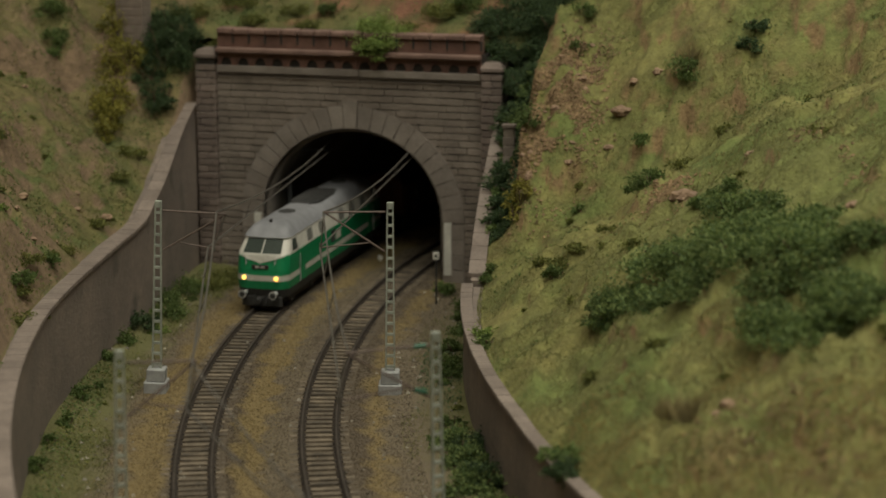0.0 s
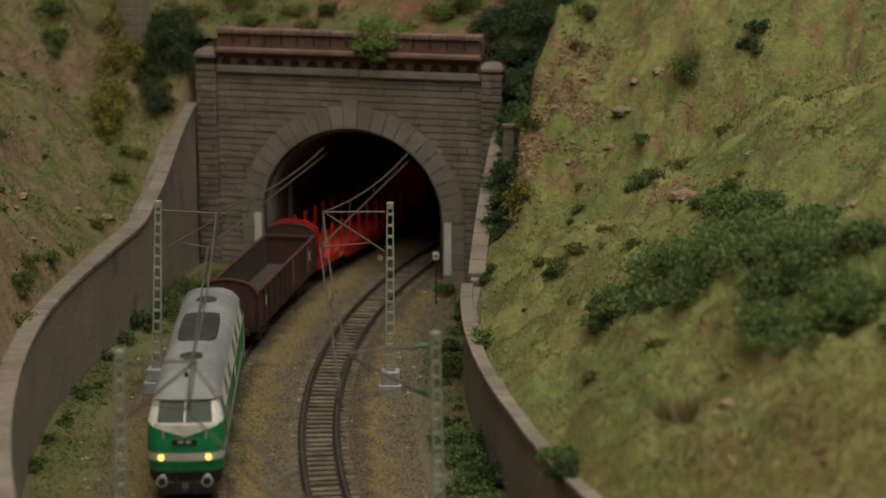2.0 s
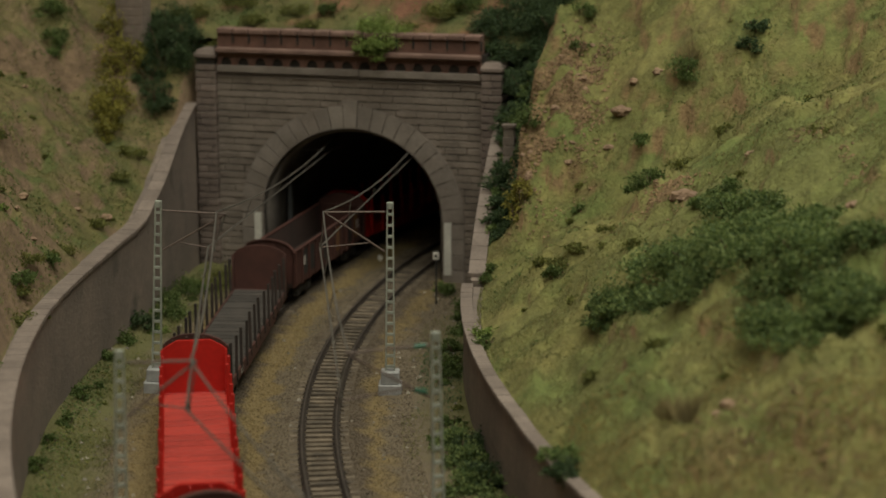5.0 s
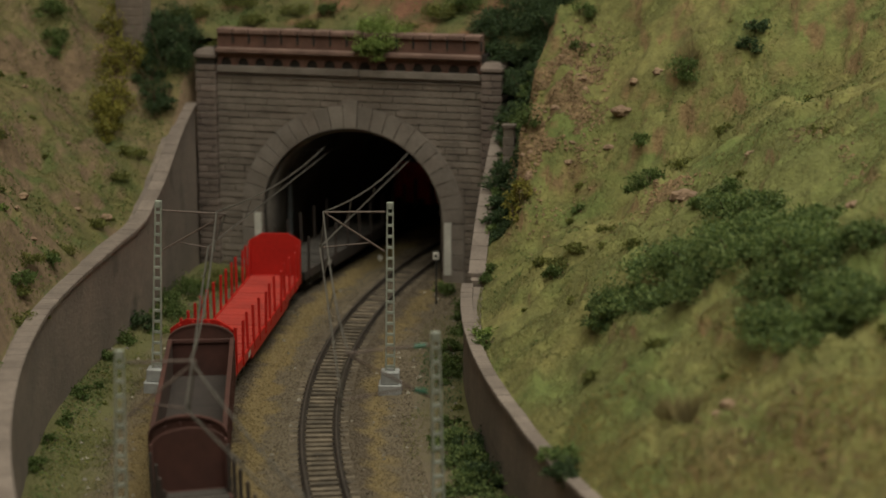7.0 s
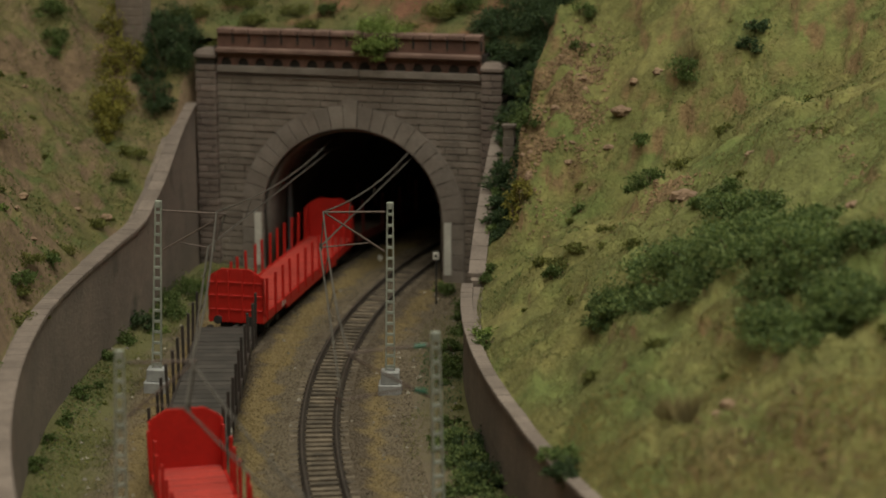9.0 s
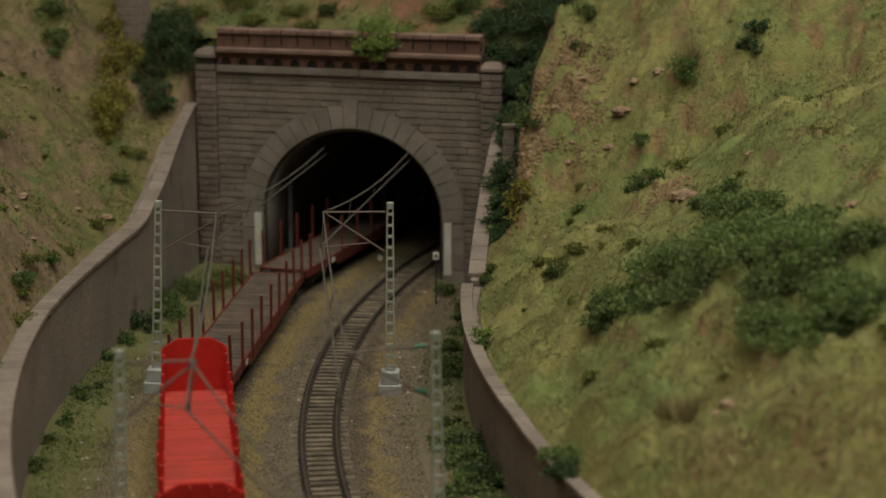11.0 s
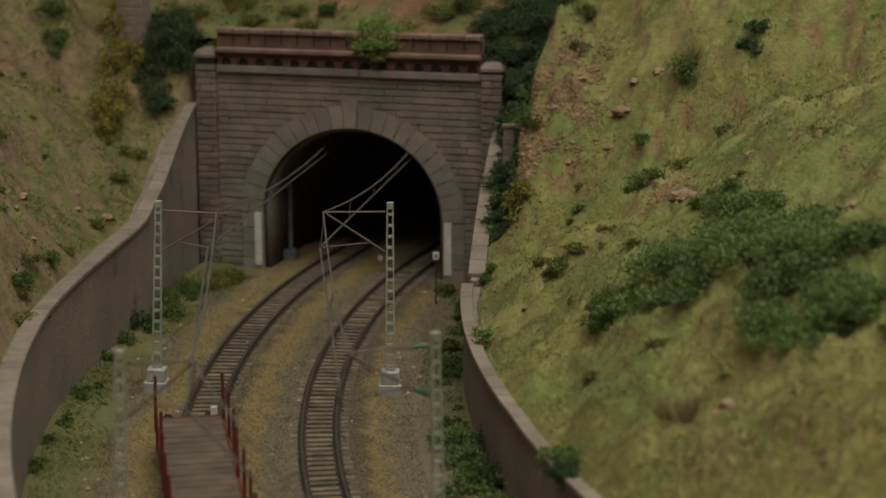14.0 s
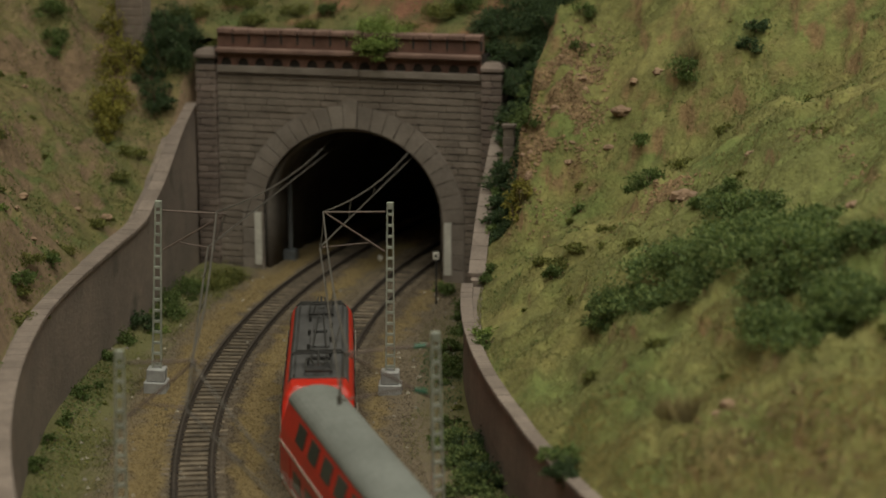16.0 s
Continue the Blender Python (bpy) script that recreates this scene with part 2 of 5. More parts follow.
def ballast_material(name, island=0.0):
    """Ballast and verge: brown stone with dirt and shade in its colour under the tracks, ochre scatter beside them,
    mossy verge at the walls.
    """
    m = material(name, (0.20, 0.15, 0.10), (0.14, 0.105, 0.072), rough=0.95, scale=40, bump=1.0, bscale=900, fine=1000, island=island)
    nt = m.node_tree
    b = nt.nodes["Principled BSDF"]
    old = b.inputs["Base Color"].links[0].from_socket
    g = nt.nodes.new("ShaderNodeNewGeometry")
    sub = nt.nodes.new("ShaderNodeVectorMath")
    sub.operation = "SUBTRACT"
    sub.inputs[1].default_value = (CX * MM, CY * MM, 0)
    nt.links.new(g.outputs["Position"], sub.inputs[0])
    flat = nt.nodes.new("ShaderNodeVectorMath")
    flat.operation = "MULTIPLY"
    flat.inputs[1].default_value = (1, 1, 0)
    nt.links.new(sub.outputs[0], flat.inputs[0])
    ln = nt.nodes.new("ShaderNodeVectorMath")
    ln.operation = "LENGTH"
    nt.links.new(flat.outputs[0], ln.inputs[0])
    n = nt.nodes.new("ShaderNodeTexNoise")
    n.inputs["Scale"].default_value, n.inputs["Detail"].default_value = 60, 4
    nt.links.new(g.outputs["Position"], n.inputs["Vector"])
    mad = nt.nodes.new("ShaderNodeMath")
    mad.operation = "MULTIPLY_ADD"
    mad.inputs[1].default_value = 0.030
    nt.links.new(n.outputs["Fac"], mad.inputs[0])
    nt.links.new(ln.outputs["Value"], mad.inputs[2])
    mr = nt.nodes.new("ShaderNodeMapRange")
    mr.inputs["From Min"].default_value, mr.inputs["From Max"].default_value = 0.972, 1.185
    nt.links.new(mad.outputs[0], mr.inputs["Value"])
    r = nt.nodes.new("ShaderNodeValToRGB")
    # base is darkened both for dirt and for the shade between sleepers
    base, ochre, green, grey = (0.098, 0.074, 0.05, 1), (0.19, 0.138, 0.062, 1), (0.125, 0.12, 0.046, 1), (0.138, 0.108, 0.072, 1)
    e = r.color_ramp.elements
    e[0].position, e[0].color = 0.0, green
    e[1].position, e[1].color = 1.0, green
    for p, c in ((0.13, grey), (0.19, grey), (0.23, ochre), (0.27, base), (0.41, base), (0.445, grey), (0.475, grey), (0.50, ochre), (0.54, ochre), (0.57, base), (0.69, base), (0.73, ochre), (0.78, ochre), (0.83, grey), (0.90, green)):
        k = e.new(p)
        k.color = c
    nt.links.new(mr.outputs["Result"], r.inputs["Fac"])
    h = nt.nodes.new("ShaderNodeHueSaturation")
    src = old.node.inputs["Value"].links[0].from_socket
    nt.links.new(src, h.inputs["Value"])
    nt.links.new(r.outputs["Color"], h.inputs["Color"])
    nt.links.new(h.outputs["Color"], b.inputs["Base Color"])
    return m


M["ballast"] = ballast_material("ballast")
M["grain"] = ballast_material("ballast_grain", 0.45)


# ---- mesh helpers ----
def pol(rho, a, z=0.0):
    """A place from its distance to the curve's centre, its angle and its height."""
    return Vector((CX - rho * math.cos(a), CY - rho * math.sin(a), z))


def put(ob, m):
    """Set a pose whose place is in millimetres."""
    m = m.copy()
    m.translation = m.translation * MM
    ob.matrix_basis = m
    return ob


def polar_pose(rho, a, z=0.0):
    """x along the curve towards the viewer, y outwards-left of it, z up."""
    q = pol(rho, a, z)
    return pose(q.x, q.y, q.z, 0, 0, math.degrees(a) - 90)


def box(bm, x0, x1, y0, y1, z0, z1, bevel=0.0):
    vs = [bm.verts.new(p) for p in ((x0, y0, z0), (x1, y0, z0), (x1, y1, z0), (x0, y1, z0), (x0, y0, z1), (x1, y0, z1), (x1, y1, z1), (x0, y1, z1))]
    fs = [bm.faces.new([vs[i] for i in f]) for f in ((0, 3, 2, 1), (4, 5, 6, 7), (0, 1, 5, 4), (1, 2, 6, 5), (2, 3, 7, 6), (3, 0, 4, 7))]
    if bevel:
        bmesh.ops.bevel(bm, geom=list({e for f in fs for e in f.edges}), offset=bevel, segments=1, affect="EDGES")
    return bm


def prism(bm, poly, axis, lo, hi):
    """Extrude a polygon of (u, v) along an axis: 'x' gives (lo..hi, u, v), 'y' (u, lo..hi, v), 'z' (u, v, lo..hi)."""
    def at(u, v, w):
        return {"x": (w, u, v), "y": (u, w, v), "z": (u, v, w)}[axis]
    a = [bm.verts.new(at(u, v, lo)) for u, v in poly]
    b = [bm.verts.new(at(u, v, hi)) for u, v in poly]
    n = len(poly)
    bm.faces.new(a)
    bm.faces.new(b[::-1])
    for i in range(n):
        bm.faces.new((a[i], b[i], b[(i + 1) % n], a[(i + 1) % n]))
    return bm


def rod(bm, p, q, r, n=6):
    """A round bar from p to q."""
    p, q = Vector(p), Vector(q)
    d = (q - p)
    rot = d.to_track_quat("Z", "Y").to_matrix()
    rings = []
    for c in (p, q):
        rings.append([bm.verts.new(c + rot @ Vector((r * math.cos(2 * math.pi * k / n), r * math.sin(2 * math.pi * k / n), 0))) for k in range(n)])
    for k in range(n):
        bm.faces.new((rings[0][k], rings[0][(k + 1) % n], rings[1][(k + 1) % n], rings[1][k]))
    bm.faces.new(rings[0][::-1])
    bm.faces.new(rings[1])
    return bm


def rounded_ring(xh, yh, r, z, n=5, nose=0.0):
    """A rounded rectangle at height z; nose bulges the two ends."""
    pts = []
    for cxs, cys, a0 in ((1, 1, 0), (-1, 1, 90), (-1, -1, 180), (1, -1, 270)):
        for k in range(n + 1):
            a = radians(a0 + 90 * k / n)
            x, y = cxs * (xh - r) + r * math.cos(a), cys * (yh - r) + r * math.sin(a)
            x += math.copysign(nose * (1 - (y / yh) ** 2), x)
            pts.append(Vector((x, y, z)))
        if cxs != cys:
            pts.append(Vector((cxs * (xh + nose), 0, z)))
    return pts


def loft(bm, rings, cap_top=True, cap_bottom=False):
    rows = [[bm.verts.new(p) for p in ring] for ring in rings]
    n = len(rows[0])
    for lo, hi in zip(rows, rows[1:]):
        for k in range(n):
            bm.faces.new((lo[k], lo[(k + 1) % n], hi[(k + 1) % n], hi[k]))
    if cap_top:
        bm.faces.new(rows[-1])
    if cap_bottom:
        bm.faces.new(rows[0][::-1])
    return bm


def mesh_of(bm, mat, smooth=False, name="piece"):
    bmesh.ops.recalc_face_normals(bm, faces=bm.faces)
    for v in bm.verts:
        v.co *= MM
    me = bpy.data.meshes.new(name)
    bm.to_mesh(me)
    bm.free()
    me.materials.append(mat)
    if smooth:
        me.polygons.foreach_set("use_smooth", [True] * len(me.polygons))
    return me


def part(name, bm, mat, parent=None, label="", smooth=False):
    ob = new(name, mesh_of(bm, mat, smooth, name))
    if parent:
        ob.parent = parent
    return tagged(ob, label)


def piece(name, me, parent, m=None, label=""):
    ob = new(name, me)
    ob.parent = parent
    if m is not None:
        put(ob, m)
    return tagged(ob, label)


def raw_mesh(name, verts, faces, mat, smooth=False):
    me = bpy.data.meshes.new(name)
    me.from_pydata([tuple(c * MM for c in v) for v in verts], [], faces)
    me.materials.append(mat)
    if smooth:
        me.polygons.foreach_set("use_smooth", [True] * len(me.polygons))
    me.update()
    return me


def thing(name, label, category, group="", kind=""):
    return tagged(new(name), label, category, group, kind)


def smooth_step(lo, hi, x):
    t = min(1.0, max(0.0, (x - lo) / (hi - lo)))
    return t * t * (3 - 2 * t)


def rough(x, y, z=0.0, scale=0.02, octaves=4):
    return noise.fractal(Vector((x * scale, y * scale, z)), 1.0, 2.1, octaves)


# ---- ground and hills ----
def face_left(a):
    """The left wall swings in at its middle and bends outwards where it meets the portal pillar."""
    return R_WALL_L + 1.5 - 5.5 * smooth_step(0.06, -0.08, a) + 13.5 * smooth_step(-0.165, -0.275, a)


def coping_left(a):
    z = 55 + 445 * max(0.0, -0.149 - a) + 4 * smooth_step(-0.12, -0.17, a)
    return min(z, 110.0)


def coping_right(a):
    z = 42 + 560 * max(0.0, -0.085 - a)
    return min(z, 115.0)


def behind(a):
    """Height of the ridge over the tunnel, growing behind the portal."""
    s = max(0.0, (PORTAL_A - 0.012 - a) * 1064)
    return 150 + 0.62 * s - 0.0007 * s * s


def hill_left(rho, a):
    w = max(0.0, rho - face_left(a) - 8.0)
    ridge = smooth_step(-0.225, -0.30, a)
    base = (coping_left(a) - 3) * (1 - ridge) + behind(a) * ridge
    k = 0.95 - 0.55 * smooth_step(-0.10, -0.24, a) + 0.12 * smooth_step(0.0, 0.3, a)
    z = base + k * w + 0.0012 * w * w * (1 - ridge)
    fade = min(1.0, max(0.0, w / 25))
    x, y = rho, a * 1100
    z += fade * (11 * rough(x, y, 1.0, 0.013) + 7.5 * rough(x, y, 2.0, 0.05) + 2.6 * rough(x, y, 4.0, 0.15))
    cliff = smooth_step(0.05, 0.35, rough(x, y, 7.0, 0.008))
    z += fade * cliff * 16
    z = max(z, base + 1.5 + 0.35 * w)
    return min(z, 330 + 6 * rough(x, y, 3.0))


def hill_right(rho, a):
    w = max(0.0, R_WALL_R - 8.0 - rho)
    ridge = smooth_step(-0.225, -0.285, a)
    base = (coping_right(a) - 3) * (1 - ridge) + behind(a) * ridge
    z = base + 0.70 * w - 0.00040 * w * w
    x, y = rho, a * 950
    bank = smooth_step(-0.31, -0.25, a) * smooth_step(-0.10, -0.17, a)
    z += bank * (24 * smooth_step(3 + 5 * rough(x, y, 15.0, 0.03), 20 + 9 * rough(x, y, 15.0, 0.03), w) - 0.20 * min(w, 60) + 5 * rough(x, y, 16.0, 0.09) * smooth_step(70, 20, w) * smooth_step(4, 14, w))
    scarp = (30 - abs(y + 14 - 0.25 * (x - 848))) / 30
    z += 7 * max(0.0, scarp) * smooth_step(838, 852, x) * smooth_step(880, 856, x)
    fade = min(1.0, max(0.0, w / 20))
    z += fade * (11 * rough(x, y, 11.0, 0.012) + 4.6 * rough(x, y, 12.0, 0.05) + 1.7 * rough(x, y, 13.0, 0.15))
    ledge = rough(x * 1.6, y * 0.7, 14.0, 0.02)
    z += fade * 5.0 * smooth_step(0.05, 0.16, ledge)
    low = smooth_step(0.50, 0.85, a)
    return z * (1 - low) - 6 * low


def hill_top(rho, a):
    x, y = rho, a * 1064
    return behind(a) + 3.5 * rough(x, y, 21.0, 0.04) + 0.03 * abs(rho - 1064)


def verge(rho, a):
    """The trackbed: ballast shoulders under both tracks, a verge that rises to the walls."""
    z = -3.6
    for r in (R_LEFT, R_RIGHT):
        d = abs(rho - r)
        z += 1.35 * smooth_step(9.6, 11.5, d) * (1 - smooth_step(17, 27, d)) + 0.35 * (1 - smooth_step(9, 11, d))
    z += 3.5 * smooth_step(1142, 1168, rho) + 3.0 * smooth_step(985, 960, rho)
    x, y = rho, a * 1064
    near = min(abs(rho - R_LEFT), abs(rho - R_RIGHT))
    z += (0.35 + 1.2 * smooth_step(20, 40, near)) * rough(x, y, 31.0, 0.06)
    return z


def sheet(name, rhos, angs, height, mat, label, skirts="", shift=None):
    """A height field; skirts names the edges that drop to the baseboard: i inner, o outer, s start, e end."""
    verts, faces = [], []
    for a in angs:
        for r in rhos:
            if shift:
                r += shift(a) * max(0.0, 1420 - r) / 250
            verts.append(pol(r, a, height(r, a)))
    n = len(rhos)
    for i in range(len(angs) - 1):
        for j in range(n - 1):
            k = i * n + j
            faces.append((k, k + 1, k + n + 1, k + n))
    m = len(angs)
    edges = {"i": [k * n for k in range(m)], "o": [k * n + n - 1 for k in range(m)], "s": list(range(n)), "e": list(range((m - 1) * n, m * n))}
    for side in skirts:
        row = edges[side]
        first = len(verts)
        verts += [Vector((verts[k].x, verts[k].y, -12.0)) for k in row]
        faces += [(row[k], row[k + 1], first + k + 1, first + k) for k in range(len(row) - 1)]
    ob = new(name, raw_mesh(name, verts, faces, mat, True))
    return tagged(ob, label, "ground", kind="structure")


def steps(*spans):
    out = []
    for lo, hi, n in spans:
        out += [lo + (hi - lo) * k / n for k in range(n)]
    return out + [spans[-1][1]]


sheet("ground", steps((900, 955, 6), (955, 1175, 90), (1175, 1260, 6)), steps((-3.1, -0.5, 90), (-0.5, 0.36, 280), (0.36, 3.2, 100)),
      lambda r, a: verge(r, a) if 955 <= r <= 1175 else -6.0, M["ballast"], "brown ballast and ochre scatter trackbed with a mossy verge")
sheet("hillside_left", steps((R_WALL_L + 6, 1420, 110), (1420, 1900, 30)), steps((-0.95, -0.42, 50), (-0.42, 0.26, 210), (0.26, 0.6, 25)),
      hill_left, M["turf_left"], "steep ochre earth hillside with patchy olive grass", "iose", lambda a: face_left(a) - R_WALL_L)
sheet("hillside_right", steps((420, 620, 25), (620, R_WALL_R - 8, 150)), steps((-1.15, -0.36, 50), (-0.36, 0.50, 280), (0.50, 0.95, 25)),
      hill_right, M["turf_right"], "yellow-green grassy hillside with bare earth patches", "iose")
sheet("hillside_top", steps((R_WALL_R - 60, R_WALL_L + 45, 100)), steps((-0.95, PORTAL_A - 0.012, 120)),
      hill_top, M["turf_top"], "grassy slope over the tunnel")


# ---- retaining walls ----
def face_right(a):
    """The low wall is a little straighter than the curve; the wing wall follows it."""
    return R_WALL_R if a < -0.0875 else R_WALL_R - 0.5 - 33 * (min(a, 0.17) - 0.03)


def curved_wall(name, face, side, a0, a1, top, mat, label, n, thick=14.0):
    """A wall along an arc; side +1 has its back outwards, -1 inwards."""
    verts, faces = [], []
    for k in range(n + 1):
        a = a0 + (a1 - a0) * k / n
        z = top(a)
        f = face(a)
        for r, zz in ((f, -8), (f, z), (f + side * thick, z), (f + side * thick, -8)):
            verts.append(pol(r, a, zz))
    for k in range(n):
        i = 4 * k
        for j in range(4):
            faces.append((i + j, i + (j + 1) % 4, i + 4 + (j + 1) % 4, i + 4 + j))
    faces += [(0, 1, 2, 3), (4 * n, 4 * n + 1, 4 * n + 2, 4 * n + 3)]
    ob = new(name, raw_mesh(name, verts, faces, mat))
    return tagged(ob, label, "wall", kind="structure")


def coping_stones(wall, face, side, a0, a1, top, length, depth=11.5, height=2.6, over=1.8):
    count = int(abs(a1 - a0) * 1060 / length)
    for k in range(count):
        b0, b1 = a0 + (a1 - a0) * k / count, a0 + (a1 - a0) * (k + 1) / count
        gap = (b1 - b0) * 0.015
        b0, b1 = b0 + gap, b1 - gap
        lift = random.uniform(-0.15, 0.15)
        bm = bmesh.new()
        vs = []
        for zz in (0.0, height):
            for r, b in ((-over, b0), (depth, b0), (depth, b1), (-over, b1)):
                vs.append(bm.verts.new(pol(face(b) + side * r, b, top(b) + zz + lift)))
        for f in ((0, 3, 2, 1), (4, 5, 6, 7), (0, 1, 5, 4), (1, 2, 6, 5), (2, 3, 7, 6), (3, 0, 4, 7)):
            bm.faces.new([vs[i] for i in f])
        bmesh.ops.bevel(bm, geom=bm.edges[:], offset=0.3, segments=1, affect="EDGES")
        part("coping_stone", bm, M["coping"], wall)


wall_left = curved_wall("wall_left", face_left, 1, -0.264, 0.40, coping_left, M["wall"], "curved grey-brown plastered retaining wall with coping", 120)
wall_right = curved_wall("wall_right", face_right, -1, -0.086, 0.45, lambda a: 38.5, M["wall"], "low curved brown retaining wall below the grassy hill", 80)
wall_wing = curved_wall("wall_wing", face_right, -1, -0.262, -0.09, lambda a: coping_right(a) - 3.5, M["wall"], "sloping wing wall beside the tunnel portal", 30)


# ---- tunnel portal ----
ARCH_W, SPRING, RISE, ARCH_X = 64.5, 37.0, 61.6, -4.4
# The face runs from LOW to HIGH between the two pillars.
LOW, HIGH = -94.6, 90.0
portal = thing("tunnel_portal", "grey-brown stone double-track tunnel portal with red-brown parapet", "portal", kind="structure")
put(portal, polar_pose(1074, PORTAL_A) @ Matrix.Rotation(radians(-90), 4, "Z"))
# In the portal's own space x runs outwards from the curve, y points towards the viewer.


def arch_half(z):
    """Half width of the opening at height z."""
    if z <= SPRING:
        return ARCH_W
    t = (z - SPRING) / RISE
    return ARCH_W * math.sqrt(max(0.0, 1 - t * t))


def arch_pt(deg, extra=0.0):
    return ARCH_X + (ARCH_W + extra) * math.cos(radians(deg)), SPRING + (RISE + extra) * math.sin(radians(deg))


def portal_front():
    """The wall with its opening, as one block with thickness."""
    bm = bmesh.new()
    n = 40
    inner = [(ARCH_X - ARCH_W, -8.0)] + [arch_pt(180 - 180 * k / n) for k in range(n + 1)] + [(ARCH_X + ARCH_W, -8.0)]
    outer = [(LOW - 3, -8.0)] + [(LOW - 3 + (HIGH - LOW + 6) * k / n, 150.0) for k in range(n + 1)] + [(HIGH + 3, -8.0)]
    rows = []
    for y in (0.0, -14.0):
        rows.append(([bm.verts.new((u, y, v)) for u, v in inner], [bm.verts.new((u, y, v)) for u, v in outer]))
    for k in range(len(inner) - 1):
        (i0, o0), (i1, o1) = rows
        bm.faces.new((i0[k], i0[k + 1], o0[k + 1], o0[k]))
        bm.faces.new((i1[k], o1[k], o1[k + 1], i1[k + 1]))
        bm.faces.new((i0[k], i1[k], i1[k + 1], i0[k + 1]))
        bm.faces.new((o0[k], o0[k + 1], o1[k + 1], o1[k]))
    return bm


part("wall_core", portal_front(), M["joint"], portal, "dark recessed mortar bed")
voussoirs = 23
for k in range(voussoirs):
    a0, a1 = 180 * k / voussoirs + 0.24, 180 * (k + 1) / voussoirs - 0.24
    key = k == voussoirs // 2
    ex, proud = (18.5, 2.6) if key else (14.5, 1.7)
    bm = bmesh.new()
    poly = [arch_pt(a0, -0.6), arch_pt((a0 + a1) / 2, -0.6), arch_pt(a1, -0.6), arch_pt(a1, ex), arch_pt((a0 + a1) / 2, ex), arch_pt(a0, ex)]
    prism(bm, poly, "y", -2.0, proud + random.uniform(-0.25, 0.25))
    part("keystone" if key else "voussoir", bm, M["ring"], portal)
for side in (-1, 1):
    z = -6.0
    while z < SPRING - 1:
        h = min(10.6, SPRING - z)
        bm = bmesh.new()
        u0, u1 = sorted((ARCH_X + side * (ARCH_W - 0.6), ARCH_X + side * (ARCH_W + 14.5)))
        box(bm, u0, u1, -2.0, 1.6, z + 0.3, z + h - 0.3, 0.3)
        part("jamb_stone", bm, M["ring"], portal)
        z += h
    bm = bmesh.new()
    u0, u1 = sorted((ARCH_X + side * (ARCH_W + 0.5), ARCH_X + side * (ARCH_W + 5.6)))
    box(bm, u0, u1, -3.0, 2.1, 1.0 if side < 0 else 0.0, 37.0, 0.2)
    part("white_marker", bm, M["white_paint"], portal, "white painted clearance stripe")

# Coursed stones of the face, kept clear of the arch ring.
COURSE = 4.65
stone_specs = []
row = 0
z = -5.0
while z + COURSE < 131.0:
    x = LOW - 1.0 - (random.uniform(2, 9) if row % 2 else 0.0)
    while x < HIGH + 1:
        w = random.uniform(12.0, 18.0)
        x1 = min(x + w, HIGH + 1.0)
        zc = z + COURSE * 0.5
        t = (zc - SPRING) / (RISE + 9.0)
        clear = ARCH_W + 9.0 if zc <= SPRING else ((ARCH_W + 9.0) * math.sqrt(1 - t * t) if t < 1 else 0.0)
        if clear == 0.0:
            spans = [(x, x1)]
        else:
            spans = [(x, min(x1, ARCH_X - clear + 1.0)), (max(x, ARCH_X + clear - 1.0), x1)]
        for u0, u1 in spans:
            if u1 - u0 > 1.2:
                stone_specs.append((max(u0, LOW - 1.0), u1, z))
        x = x1
    z += COURSE
    row += 1
stone_meshes = {}
for u0, u1, z in stone_specs:
    key = (round((u1 - u0) * 2) / 2, random.choice((0.7, 0.9, 1.1, 1.25)))
    if key not in stone_meshes:
        bm = bmesh.new()
        box(bm, -key[0] / 2 + 0.08, key[0] / 2 - 0.08, -1.0, key[1], 0.30, COURSE - 0.30, 0.28)
        stone_meshes[key] = mesh_of(bm, M["stone"], name="stone")
    piece("stone", stone_meshes[key], portal, pose((u0 + u1) / 2, 0, z + random.uniform(-0.06, 0.06)))

# Pillars, cornice, arched frieze and parapet.
for c, hw, ztop in ((HIGH + 7.9, 7.3, 142.0), (LOW - 7.6, 7.0, 139.0)):
    bm = bmesh.new()
    box(bm, c - hw + 0.7, c + hw - 0.7, -14, 4.0, -8, ztop)
    part("pillar_core", bm, M["joint"], portal)
    z = -6.0
    while z + 4.6 < ztop:
        cut = random.choice((-4, 0, 4)) + random.uniform(-1, 1)
        wide = random.uniform(-0.3, 0.3)
        for u0, u1 in ((c - hw - wide, c + cut - 0.12), (c + cut + 0.12, c + hw + wide)):
            bm = bmesh.new()
            box(bm, u0, u1, -13, 4.9 + random.uniform(-0.3, 0.4), z + 0.28, z + 4.4, 0.4)
            part("pillar_stone", bm, M["pillar"], portal)
        z += 4.65
    bm = bmesh.new()
    box(bm, c - hw - 0.7, c + hw + 0.7, -14, 5.8, ztop, ztop + 3.6, 0.8)
    part("pillar_cap", bm, M["pillar"], portal)
    bm = bmesh.new()
    loft(bm, [[Vector((c + s * hw * f, -4 + t * 9.0 * f, zz)) for s, t in ((-1, -1), (1, -1), (1, 1), (-1, 1))] for f, zz in ((1, ztop + 3.6), (0.8, ztop + 6.0), (0.2, ztop + 7.2))])
    part("pillar_top", bm, M["pillar"], portal)
for z0, z1, proud in ((129.3, 130.6, 1.8), (131.4, 132.6, 2.4), (133.0, 137.6, 3.8)):
    for u0, u1 in ((LOW, -11.6), (-11.2, HIGH)):
        bm = bmesh.new()
        box(bm, u0, u1, -4, proud, z0, z1, 0.4)
        part("cornice_moulding", bm, M["ring"] if z1 > 136 else M["stone"], portal)
bm = bmesh.new()
box(bm, LOW, HIGH, -9, -1.5, 137.0, 147.0)
